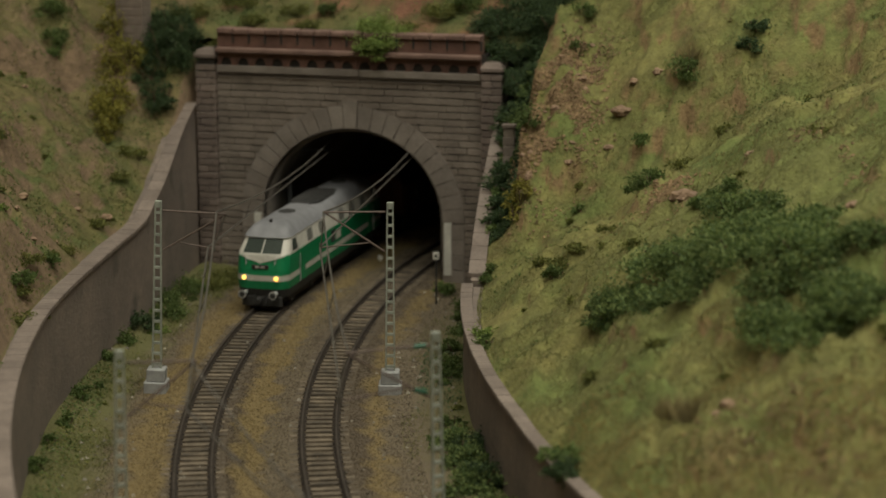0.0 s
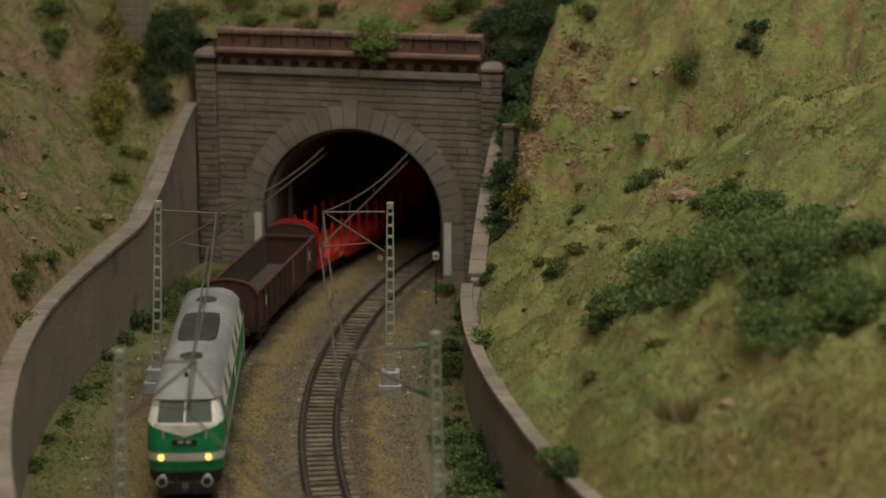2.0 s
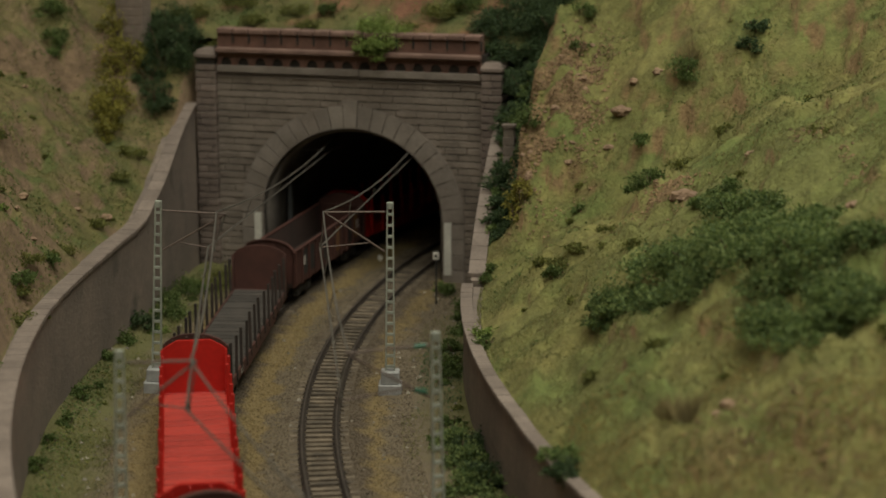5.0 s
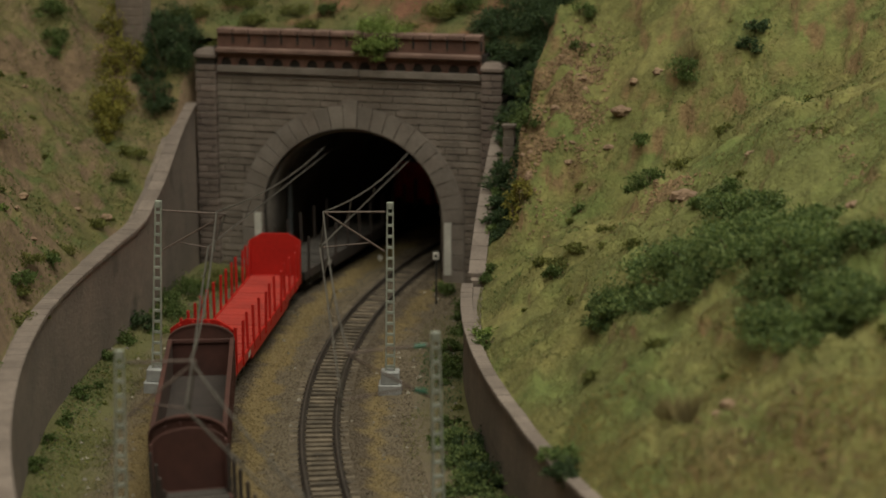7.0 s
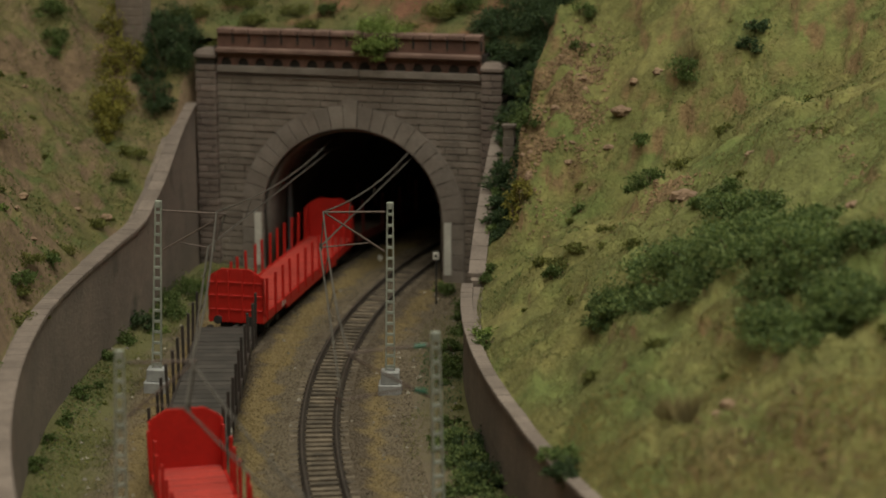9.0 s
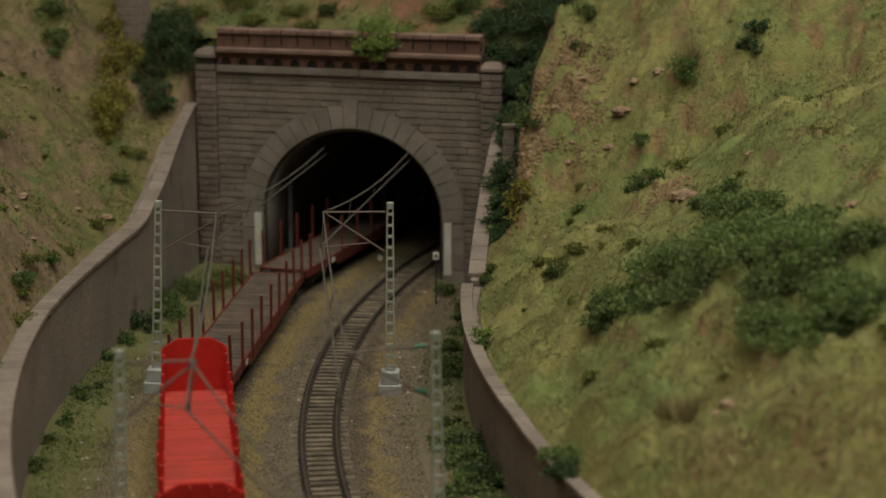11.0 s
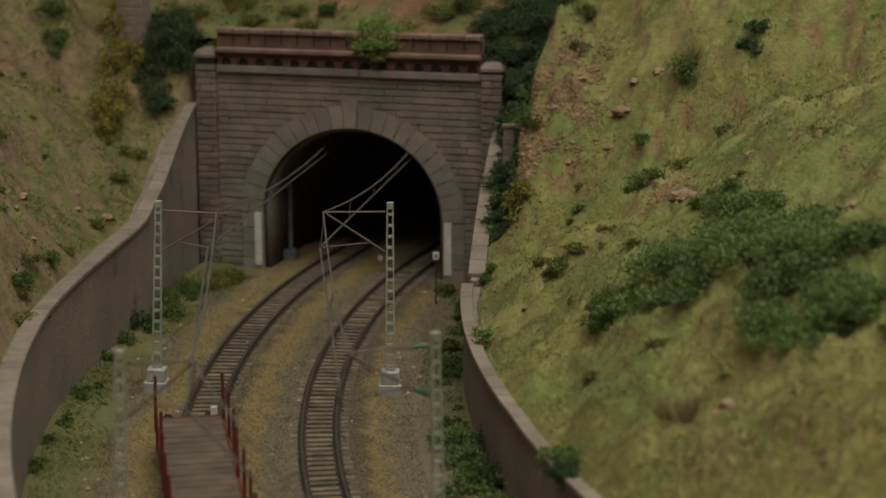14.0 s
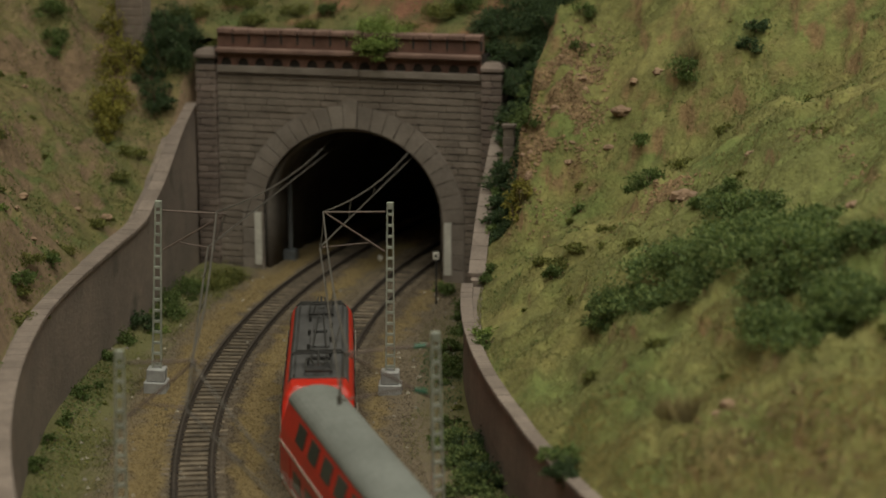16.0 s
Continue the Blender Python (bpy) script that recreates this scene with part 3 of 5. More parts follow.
part("frieze_back", bm, M["red_stone"], portal)
PITCH = (HIGH - LOW) / 15
for k in range(15):
    c = LOW + PITCH * (k + 0.5)
    bm = bmesh.new()
    n = 8
    for j in range(n):
        t0, t1 = math.pi * j / n, math.pi * (j + 1) / n
        w0, w1 = (PITCH / 2 - 0.05) * (1 - 2 * j / n), (PITCH / 2 - 0.05) * (1 - 2 * (j + 1) / n)
        poly = [(c + 3.8 * math.cos(t0), 138.6 + 4.4 * math.sin(t0)), (c + w0, 138.6 if j == 0 else 146.2), (c + w0, 146.2), (c + w1, 146.2), (c + w1, 138.6 if j == n - 1 else 146.2), (c + 3.8 * math.cos(t1), 138.6 + 4.4 * math.sin(t1))]
        poly = [q for i, q in enumerate(poly) if q != poly[i - 1]]
        prism(bm, poly, "y", -1.6, 1.4)
    for d in (-1, 1):
        u0, u1 = sorted((c + d * 3.8, c + d * (PITCH / 2 - 0.05)))
        box(bm, u0, u1, -1.6, 1.8, 137.6, 138.6)
    part("frieze_arch", bm, M["red_stone"], portal)
bm = bmesh.new()
box(bm, LOW, HIGH, -8, 6.2, 146.4, 150.0, 0.8)
part("parapet_ledge", bm, M["red_cap"], portal)
bm = bmesh.new()
box(bm, LOW, HIGH, -7, 1.2, 150.0, 159.0, 0.2)
part("parapet_wall", bm, M["red_stone"], portal)
STEP = (HIGH - LOW) / 16
for k in range(16):
    u0 = LOW + STEP * k
    bm = bmesh.new()
    box(bm, u0 + 0.45, u0 + STEP - 0.45, -8.5, 3.6 + random.uniform(-0.3, 0.3), 159.0, 162.6 + random.uniform(-0.3, 0.3), 0.7)
    part("parapet_coping", bm, M["red_cap"], portal)
    # Black strip in place of the shaded notch below each coping gap.
    bm = bmesh.new()
    box(bm, u0 - 0.6, u0 + 0.6, 1.1, 2.2, 152.6, 159.0, 0.15)
    part("parapet_notch_shade", bm, M["frame_black"], portal)


def tunnel_lining():
    """A curved vault that follows the tracks out of sight."""
    n, m = 18, 130
    verts, faces = [], []
    prof = [(ARCH_X - ARCH_W - 0.5, -8.0)] + [arch_pt(180 - 180 * k / n, 0.5) for k in range(n + 1)] + [(ARCH_X + ARCH_W + 0.5, -8.0)]
    for k in range(m + 1):
        a = PORTAL_A - 0.004 - 2.3 * k / m
        wide = 1 + 0.10 * smooth_step(0, 6, k)
        for u, v in prof:
            verts.append(pol(1074 + u * wide, a, v * wide if v > 0 else v))
    w = len(prof)
    for k in range(m):
        for j in range(w - 1):
            i = k * w + j
            faces.append((i, i + 1, i + w + 1, i + w))
    ob = new("tunnel_lining", raw_mesh("tunnel_lining", verts, faces, M["black"], True))
    mod = ob.modifiers.new("thickness", "SOLIDIFY")
    mod.thickness, mod.offset = 0.004, 1
    tagged(ob, "sooty dark tunnel vault that curves out of sight", "tunnel", kind="structure")


tunnel_lining()


# ---- tracks ----
def bent_bar(bm, radius, a0, a1, n, prof):
    """A bar along the curve; prof is a closed outline of (across, height)."""
    rows = []
    for k in range(n + 1):
        a = a0 + (a1 - a0) * k / n
        rows.append([bm.verts.new(pol(radius + u, a, v)) for u, v in prof])
    w = len(prof)
    for lo, hi in zip(rows, rows[1:]):
        for j in range(w):
            bm.faces.new((lo[j], lo[(j + 1) % w], hi[(j + 1) % w], hi[j]))
    return bm


def sleeper_mesh():
    bm = bmesh.new()
    box(bm, -1.55, 1.55, -15.0, 15.0, -4.6, -2.15, 0.2)
    for y in (-10.2, -7.2, 7.2, 10.2):
        box(bm, -1.1, 1.1, y - 0.6, y + 0.6, -2.2, -1.5)
    me = mesh_of(bm, M["sleeper"], name="sleeper")
    me.materials.append(M["rail"])
    for p in me.polygons:
        if p.center.z > -2.1 * MM:
            p.material_index = 1
    return me


SLEEPER = sleeper_mesh()


def track(name, radius, label):
    tr = thing(name, label, "track", kind="structure")
    for s in (-1, 1):
        c = s * 8.7
        bm = bmesh.new()
        bent_bar(bm, radius + c, -3.1, 3.15, 420, [(-1.4, -2.5), (1.4, -2.5), (1.4, -1.8), (0.6, -1.4), (0.75, -0.7), (0.8, -0.08), (-0.8, -0.08), (-0.75, -0.7), (-0.6, -1.4), (-1.4, -1.8)])
        rail = part("rail", bm, M["rail"], tr)
        bm = bmesh.new()
        bent_bar(bm, radius + c, -3.1, 3.15, 420, [(-0.36, -0.08), (0.36, -0.08), (0.36, 0.02), (-0.36, 0.02)])
        part("rail_head", bm, M["rail_top"], rail, "worn brighter running surface")
    pitch = 7.15 / radius
    rest_bm = bmesh.new()
    k0, k1 = int(-3.1 / pitch), int(3.1 / pitch)
    for k in range(k0, k1):
        a = k * pitch + random.uniform(-0.05, 0.05) * pitch
        if -0.46 < a < 0.36:
            piece("sleeper", SLEEPER, tr, polar_pose(radius, a, random.uniform(-0.15, 0.1)) @ pose(0, 0, 0, 0, 0, random.uniform(-0.6, 0.6)))
        else:
            q = polar_pose(radius, a)
            vs = [rest_bm.verts.new(q @ Vector(p)) for p in ((-1.5, -15, -2.2), (1.5, -15, -2.2), (1.5, 15, -2.2), (-1.5, 15, -2.2))]
            rest_bm.faces.new(vs)
    tagged(part("far_sleepers", rest_bm, M["sleeper"], tr), kind="stuff")
    return tr


track("track_left", R_LEFT, "curved model railway track with weathered sleepers and rusty rails")
track("track_right", R_RIGHT, "curved model railway track with weathered sleepers and rusty rails")


# ---- catenary masts ----
def mast(name, rho, a, inward, lean_x, lean_y, top, low, green=False, arms=True, base=True):
    """A lattice mast with its foundation and cantilever; inward is +1 where its track lies towards the centre."""
    ob = thing(name, "light grey-green lattice catenary mast on a concrete block", "mast", "catenary masts")
    put(ob, polar_pose(rho, a, -3.2) @ pose(0, 0, 0, lean_x, lean_y, 0))
    if base:
        bm = bmesh.new()
        box(bm, -6.0, 6.0, -6.2, 6.2, -6.0, 5.5, 0.4)
        part("foundation", bm, M["concrete"], ob, "grey concrete foundation")
        bm = bmesh.new()
        box(bm, -4.6, 4.6, -5.0, 5.0, 5.5, 12.5, 0.5)
        part("foundation_cap", bm, M["concrete"], ob)
    for s in (-1, 1):
        bm = bmesh.new()
        poly = [(s * 1.9, 10), (s * 2.8, 10), (s * 1.8, 105), (s * 1.1, 105)]
        prism(bm, poly, "x", -1.0, 1.0)
        part("upright", bm, M["mast"], ob)
    z = 14.0
    while z < 103:
        w = 2.4 - 1.0 * (z - 10) / 95
        bm = bmesh.new()
        box(bm, -0.8, 0.8, -w, w, z, z + 1.4, 0.1)
        part("rung", bm, M["mast"], ob)
        z += 6.0
    bm = bmesh.new()
    box(bm, -1.0, 1.0, -1.8, 1.8, 101.5, 105.2, 0.2)
    part("mast_head", bm, M["mast"], ob)
    if arms:
        y = lambda d: inward * d
        bm = bmesh.new()
        rod(bm, (0, y(2.5), 100.0), (0, y(top), 99.5), 0.55)
        part("top_arm", bm, M["rust_arm"], ob)
        bm = bmesh.new()
        rod(bm, (0, y(3.0), 78.5), (0, y(top), 99.5), 0.55)
        arm = part("diagonal_arm", bm, M["rust_arm"], ob)
        bm = bmesh.new()
        rod(bm, (0, y(10.0), 83.2), (0, y(low), 80.3), 0.4)
        part("steady_arm", bm, M["rust_arm"], ob)
        bm = bmesh.new()
        rod(bm, (0, y(low), 80.3), (0, y(top), 99.5), 0.4)
        part("hanger", bm, M["wire"], ob)
        bm = bmesh.new()
        rod(bm, (0, y(low), 78.8), (0, y(low), 82.5), 0.9)
        part("clamp", bm, M["wire"], ob)
        for z0, z1 in ((99.9, 99.8), (80.5, 82.0)) if green else ():
            bm = bmesh.new()
            rod(bm, (0, y(4.0), z0), (0, y(9.0), z1), 1.0, 10)
            part("insulator", bm, M["insulator"], ob, "green insulator")
    return ob


# y of a mast points to the curve's centre.
mast("catenary_mast", 1125.5, -0.015, 1, -2.4, 0.0, 36.0, 30.0)
mast("catenary_mast", 998, -0.012, -1, -0.3, 0.0, 35.0, 37.0)
mast("catenary_mast", 1130, 0.247, 1, -1.3, 0.0, 29.5, 26.5)
mast("catenary_mast", 1002, 0.251, -1, 1.0, 0.0, 36.5, 39.5, green=True)
mast("catenary_mast", 1127, 0.51, 1, 0, 0, 33, 32)


def tunnel_pole(rho, a, inward):
    """A plain round pole just inside the tunnel, on a block."""
    ob = thing("tunnel_pole", "dark grey round pole on a block inside the tunnel", "mast", "tunnel poles")
    put(ob, polar_pose(rho, a, -3.2))
    bm = bmesh.new()
    box(bm, -4, 4, -4.5, 4.5, -4, 7, 0.5)
    part("block", bm, M["pole"], ob)
    bm = bmesh.new()
    rod(bm, (0, 0, 6), (0, 0, 80), 1.7, 10)
    part("pole", bm, M["pole"], ob)
    bm = bmesh.new()
    rod(bm, (0, 0, 79), (0, inward * 32, 79), 0.5)
    part("arm", bm, M["pole"], ob)


tunnel_pole(1127, -0.300, 1)
tunnel_pole(1001, -0.320, -1)


def tube(bm, pts, r, n=5):
    """One continuous wire through the points."""
    rows = []
    for k, p in enumerate(pts):
        d = Vector(pts[min(k + 1, len(pts) - 1)]) - Vector(pts[max(k - 1, 0)])
        rot = d.to_track_quat("Z", "Y").to_matrix()
        rows.append([Vector(p) + rot @ Vector((r * math.cos(2 * math.pi * j / n), r * math.sin(2 * math.pi * j / n), 0)) for j in range(n)])
    return loft(bm, rows, True, True)


def catenary(a0, a1, top0, top1, low0, low1, z0=96.3, z1=96.3):
    """Carrying wire with sag, contact wire and droppers between two masts."""
    n = 12
    top, low = [], []
    for k in range(n + 1):
        f = k / n
        a = a0 + (a1 - a0) * f
        chord = math.cos((a1 - a0) / 2) / math.cos((f - 0.5) * (a1 - a0))
        top.append(pol((top0 + (top1 - top0) * f) * chord, a, z0 + (z1 - z0) * f - 26 * f * (1 - f) * (1.6 if z0 == z1 else 1.0)))
        low.append(pol((low0 + (low1 - low0) * f) * chord, a, 77.0))
    wire = thing("overhead_wire", "thin grey catenary wire with droppers above the track", "wire", "overhead wires")
    for nm, pts, r in (("carrying_wire", top, 0.5), ("contact_wire", low, 0.5)):
        part(nm, tube(bmesh.new(), pts, r), M["wire"], wire)
    for k in (3, 6, 9):
        bm = bmesh.new()
        rod(bm, low[k], top[k], 0.3, 5)
        part("dropper", bm, M["wire"], wire)


LINES = [-0.58, -0.298, -0.0135, 0.249, 0.51]
TOP_L, LOW_L = (0, 0, -4.5, 6.0, 0), (0, 0, 0.5, 8.5, 0)
TOP_R, LOW_R = (0, 0, -0.5, 5.0, 0), (0, 0, 1.5, 8.0, 0)
ENDS = ((84.0, 84.0), (84.0, 96.3), (96.3, 96.3), (96.3, 96.3))
for k in range(4):
    catenary(LINES[k], LINES[k + 1], R_LEFT + TOP_L[k], R_LEFT + TOP_L[k + 1], R_LEFT + LOW_L[k], R_LEFT + LOW_L[k + 1], *ENDS[k])
    if k < 3:
        catenary(LINES[k], LINES[k + 1], R_RIGHT + TOP_R[k], R_RIGHT + TOP_R[k + 1], R_RIGHT + LOW_R[k], R_RIGHT + LOW_R[k + 1], *ENDS[k])


# ---- rolling stock; x is forward, z = 0 at the rail head ----
def wheelset(parent, x, r=5.0):
    for y in (-8.6, 8.6):
        bm = bmesh.new()
        rod(bm, (x, y - 1.3, r), (x, y + 1.3, r), r, 14)
        part("wheel", bm, M["frame_black"], parent)


def bogie(parent, x, base=29.0, r=5.0, sides=None):
    bm = bmesh.new()
    for y in (-12.4, 12.4):
        box(bm, x - base / 2 - 6, x + base / 2 + 6, y - 1.2, y + 1.2, 3.6, 8.6, 0.4)
        for k in (-1, 1):
            box(bm, x + k * base / 2 - 2.5, x + k * base / 2 + 2.5, y - 2.0, y + 2.0, 2.8, 7.6, 0.4)
    box(bm, x - 4, x + 4, -12, 12, 5, 9.5)
    b = part("bogie", bm, sides or M["frame_black"], parent)
    for k in (-1, 1):
        wheelset(parent, x + k * base / 2, r)
    return b


def buffers(parent, xh, mat, sides=(1, -1), z=12.2):
    for s in sides:
        for y in (-10.05, 10.05):
            bm = bmesh.new()
            rod(bm, (s * (xh - 0.5), y, z), (s * (xh + 5.2), y, z), 1.5, 10)
            rod(bm, (s * (xh + 5.2), y, z), (s * (xh + 6.2), y, z), 2.6, 14)
            b = part("buffer", bm, mat, parent)
            bm = bmesh.new()
            rod(bm, (s * (xh + 6.2), y, z), (s * (xh + 6.35), y, z), 1.8, 12)
            part("buffer_face", bm, M["frame_black"], b)
        bm = bmesh.new()
        box(bm, min(s * xh, s * (xh + 6)), max(s * xh, s * (xh + 6)), -1.5, 1.5, 5.5, 8.5, 0.4)
        part("coupler", bm, M["frame_black"], parent)


def diesel_loco():
    ob = thing("diesel_locomotive", "green and cream model diesel locomotive with grey roof, headlamps lit", "locomotive")
    spec = [(8.2, 102.5, 16.0, 5.5, 1.2), (13.6, 103.5, 16.9, 6.0, 1.6), (18.8, 104.0, 17.2, 6.2, 1.8), (22.4, 104.0, 17.2, 6.2, 1.8), (26, 103.6, 17.2, 6.2, 1.8), (34.8, 101.6, 17.1, 6.2, 1.8),
            (35.8, 100.8, 16.9, 6.0, 1.6), (43.6, 92.8, 15.2, 5.2, 1.2), (44.4, 93.9, 15.4, 5.2, 1.2), (46.6, 91.5, 14.4, 5.0, 1.0), (50.0, 88.0, 12.0, 4.6, 0.8), (52.2, 84.0, 8.4, 4.0, 0.5), (53.2, 79.0, 3.8, 2.5, 0.2)]
    rings = [rounded_ring(xh, yh, r, z, 5, nose) for z, xh, yh, r, nose in spec]
    for name, lo, hi, mat, label in (("skirt", 0, 1, "frame_black", "black buffer beam skirt"), ("lower_body", 1, 2, "green", ""), ("cream_stripe", 2, 3, "cream", "cream waist stripe"),
                                     ("body_side", 3, 5, "green", "bright green body"), ("window_band", 5, 8, "cream", "cream cab and window band"), ("roof", 8, 12, "roof_grey", "dusty light grey roof")):
        bm = bmesh.new()
        loft(bm, rings[lo:hi + 1], cap_top=name == "roof", cap_bottom=name == "skirt")
        p = part(name, bm, M[mat], ob, label, smooth=name in ("roof",))
        if name == "roof":
            roof = p
    # roof grille and soot-dark fans
    bm = bmesh.new()
    prism(bm, [(27 * abs(math.cos(t)) ** 0.45 * math.copysign(1, math.cos(t)), 9.6 * abs(math.sin(t)) ** 0.45 * math.copysign(1, math.sin(t))) for t in [2 * math.pi * (k + 0.5) / 36 for k in range(36)]], "z", 49.5, 53.35)
    part("roof_grille", bm, M["grille"], roof, "sooty cooling grille")
    for k in range(9):
        bm = bmesh.new()
        box(bm, -24 + 5.6 * k, -22.6 + 5.6 * k, -8.8, 8.8, 53.2, 53.5)
        part("grille_bar", bm, M["grille"], roof)
    for x in (-54, 54):
        bm = bmesh.new()
        n = 16
        prism(bm, [(x + 6.6 * math.cos(2 * math.pi * k / n), 5.4 * math.sin(2 * math.pi * k / n)) for k in range(n)], "z", 50.5, 53.45)
        part("exhaust_fan", bm, M["grille"], roof, "sooty exhaust opening")
    bm = bmesh.new()
    box(bm, 83, 85, -0.8, 0.8, 51.0, 54.0, 0.3)
    part("horn", bm, M["frame_black"], roof)
    for s in (1, -1):
        # windscreens in two panes and cab side panes, set proud of the band
        def face_pt(y, z):
            f = (z - 35.8) / 7.8
            yh, xh, nose = 16.9 + (15.2 - 16.9) * f, 100.8 + (92.8 - 100.8) * f, 1.6 + (1.2 - 1.6) * f
            return s * (xh + nose * (1 - (y / yh) ** 2) + 0.25)
        for y0, y1 in ((-12.4, -0.4), (0.4, 12.4)):
            bm = bmesh.new()
            pts = [(y0, 35.8), (y1, 35.8), (y1 * (0.93 if abs(y1) > 5 else 1), 43.5), (y0 * (0.93 if abs(y0) > 5 else 1), 43.5)]
            a = [bm.verts.new((face_pt(y, z), y, z)) for y, z in pts]
            b = [bm.verts.new((face_pt(y, z) - s * 0.8, y, z)) for y, z in pts]
            bm.faces.new(a)
            for k in range(4):
                bm.faces.new((a[k], a[(k + 1) % 4], b[(k + 1) % 4], b[k]))
            part("windscreen", bm, M["glass"], ob, "dark glass windscreen pane")
        for ys in (-1, 1):
            bm = bmesh.new()
            pts = [(99.0, 13.0, 36.2), (95.8, 16.0, 36.2), (88.8, 14.6, 43.0), (90.9, 12.4, 43.0)]
            vs = [bm.verts.new((s * (x + 0.3), ys * (y + 0.35), z)) for x, y, z in pts]
            bm.faces.new(vs)
            vs2 = [bm.verts.new((s * (x - 0.6), ys * (y - 0.6), z)) for x, y, z in pts]
            for k in range(4):
                bm.faces.new((vs[k], vs[(k + 1) % 4], vs2[(k + 1) % 4], vs2[k]))
            part("corner_window", bm, M["glass"], ob)
            bm = bmesh.new()
            x0, x1 = sorted((s * 82, s * 92))
            vs = [bm.verts.new((x, ys * (yy + 0.25), z)) for x, yy, z in ((x0, 16.85, 36.3), (x1, 16.85, 36.3), (x1 - (3 if s > 0 else 0), 15.35, 43.0), (x0 + (3 if s < 0 else 0), 15.35, 43.0))]
            bm.faces.new(vs)
            part("cab_side_window", bm, M["glass"], ob)
            bm = bmesh.new()
            rod(bm, (s * 105.2, ys * 10.6, 20.7), (s * 106.2, ys * 10.6, 20.7), 1.35, 14)
            part("headlamp", bm, M["lamp"], ob, "lit warm yellow headlamp")
            bm = bmesh.new()
            rod(bm, (s * 105.4, ys * 10.6, 20.7), (s * 105.9, ys * 10.6, 20.7), 2.0, 14)
            part("lamp_rim", bm, M["cream"], ob)
            bm = bmesh.new()
            rod(bm, (s * 80.0, ys * 17.7, 14), (s * 80.0, ys * 17.7, 32), 0.35)
            part("handrail", bm, M["steel"], ob)
            bm = bmesh.new()
            rod(bm, (s * 105.0, ys * 9.5, 29), (s * 104.4, ys * 9.5, 32.5), 0.4)
            part("front_handrail", bm, M["steel"], ob)
        # cream chevron on the nose and dark number plate with plain bars
        bm = bmesh.new()
        rows = []
        for y in (-15, -10, -5, 0, 5, 10, 15):
            low = 34.4 - 4.6 * (1 - abs(y) / 15)
            rows.append([bm.verts.new((s * ((101.6 if z > 34.5 else 102.4) + 1.9 * (1 - (y / 17.0) ** 2) + (0.35 if abs(y) < 12 else -1.3)), y, z)) for z in (35.2, low)])
        for p, q in zip(rows, rows[1:]):
            bm.faces.new((p[0], q[0], q[1], p[1]))
        part("nose_chevron", bm, M["cream"], ob, "cream chevron on the nose")
        bm = bmesh.new()
        box(bm, min(s * 104.8, s * 105.8), max(s * 104.8, s * 105.8), -5.5, 5.5, 26.4, 29.0, 0.2)
        plate = part("number_plate", bm, M["plate"], ob, "dark plate with illegible markings")
        for k in (-1.1, 1.1):
            bm = bmesh.new()
            box(bm, min(s * 105.7, s * 105.95), max(s * 105.7, s * 105.95), k * 1.6 - 1.2, k * 1.6 + 1.2, 27.2, 28.2)
            part("plate_bar", bm, M["lettering"], plate)
        bm = bmesh.new()
        box(bm, min(s * 100, s * 104.5), max(s * 100, s * 104.5), -13, 13, 2.2, 8.6, 0.5)
        part("snow_plough", bm, M["frame_black"], ob)
        for y in (-4, 4):
            bm = bmesh.new()
            rod(bm, (s * 105, y, 10.5), (s * 106, y, 4.5), 0.6)
            part("brake_hose", bm, M["frame_black"], ob)
    # side windows in the cream band, doors and lettering bars
    for ys in (-1, 1):
        for x0, x1 in ((52, 62), (27, 38), (-38, -27), (-14, -3), (-62, -52)):
            bm = bmesh.new()
            pts = [(x0, 16.85, 36.0), (x1, 16.85, 36.0), (x1 - 1.5, 15.35, 43.0), (x0 - 1.5, 15.35, 43.0)]
            vs = [bm.verts.new((x, ys * (y + 0.2), z)) for x, y, z in pts]
            vs2 = [bm.verts.new((x, ys * (y - 0.5), z)) for x, y, z in pts]
            bm.faces.new(vs)
            for k in range(4):
                bm.faces.new((vs[k], vs[(k + 1) % 4], vs2[(k + 1) % 4], vs2[k]))
            part("side_window", bm, M["side_window"], ob, "grey louvred window")
        for x in (73, -73):
            bm = bmesh.new()
            box(bm, x - 4.5, x + 4.5, min(ys * 16.8, ys * 17.4), max(ys * 16.8, ys * 17.4), 14.0, 34.6, 0.1)
            part("cab_door", bm, M["green"], ob)
        bm = bmesh.new()
        box(bm, -5, 5, min(ys * 17.0, ys * 17.25), max(ys * 17.0, ys * 17.35), 25, 31)
        part("emblem", bm, M["cream"], ob, "plain pale emblem shape")
        bm = bmesh.new()
        box(bm, 7, 16, min(ys * 17.0, ys * 17.22), max(ys * 17.0, ys * 17.32), 25, 33)
        part("side_vent", bm, M["grille"], ob)
    bm = bmesh.new()
    box(bm, -40, 40, -13, 13, 3.5, 9, 0.5)
    part("fuel_tank", bm, M["frame_black"], ob)
    for x in (-66, 66):
        bogie(ob, x, 38, 5.6)
    buffers(ob, 105.5, M["steel"], z=11.2)
    return ob


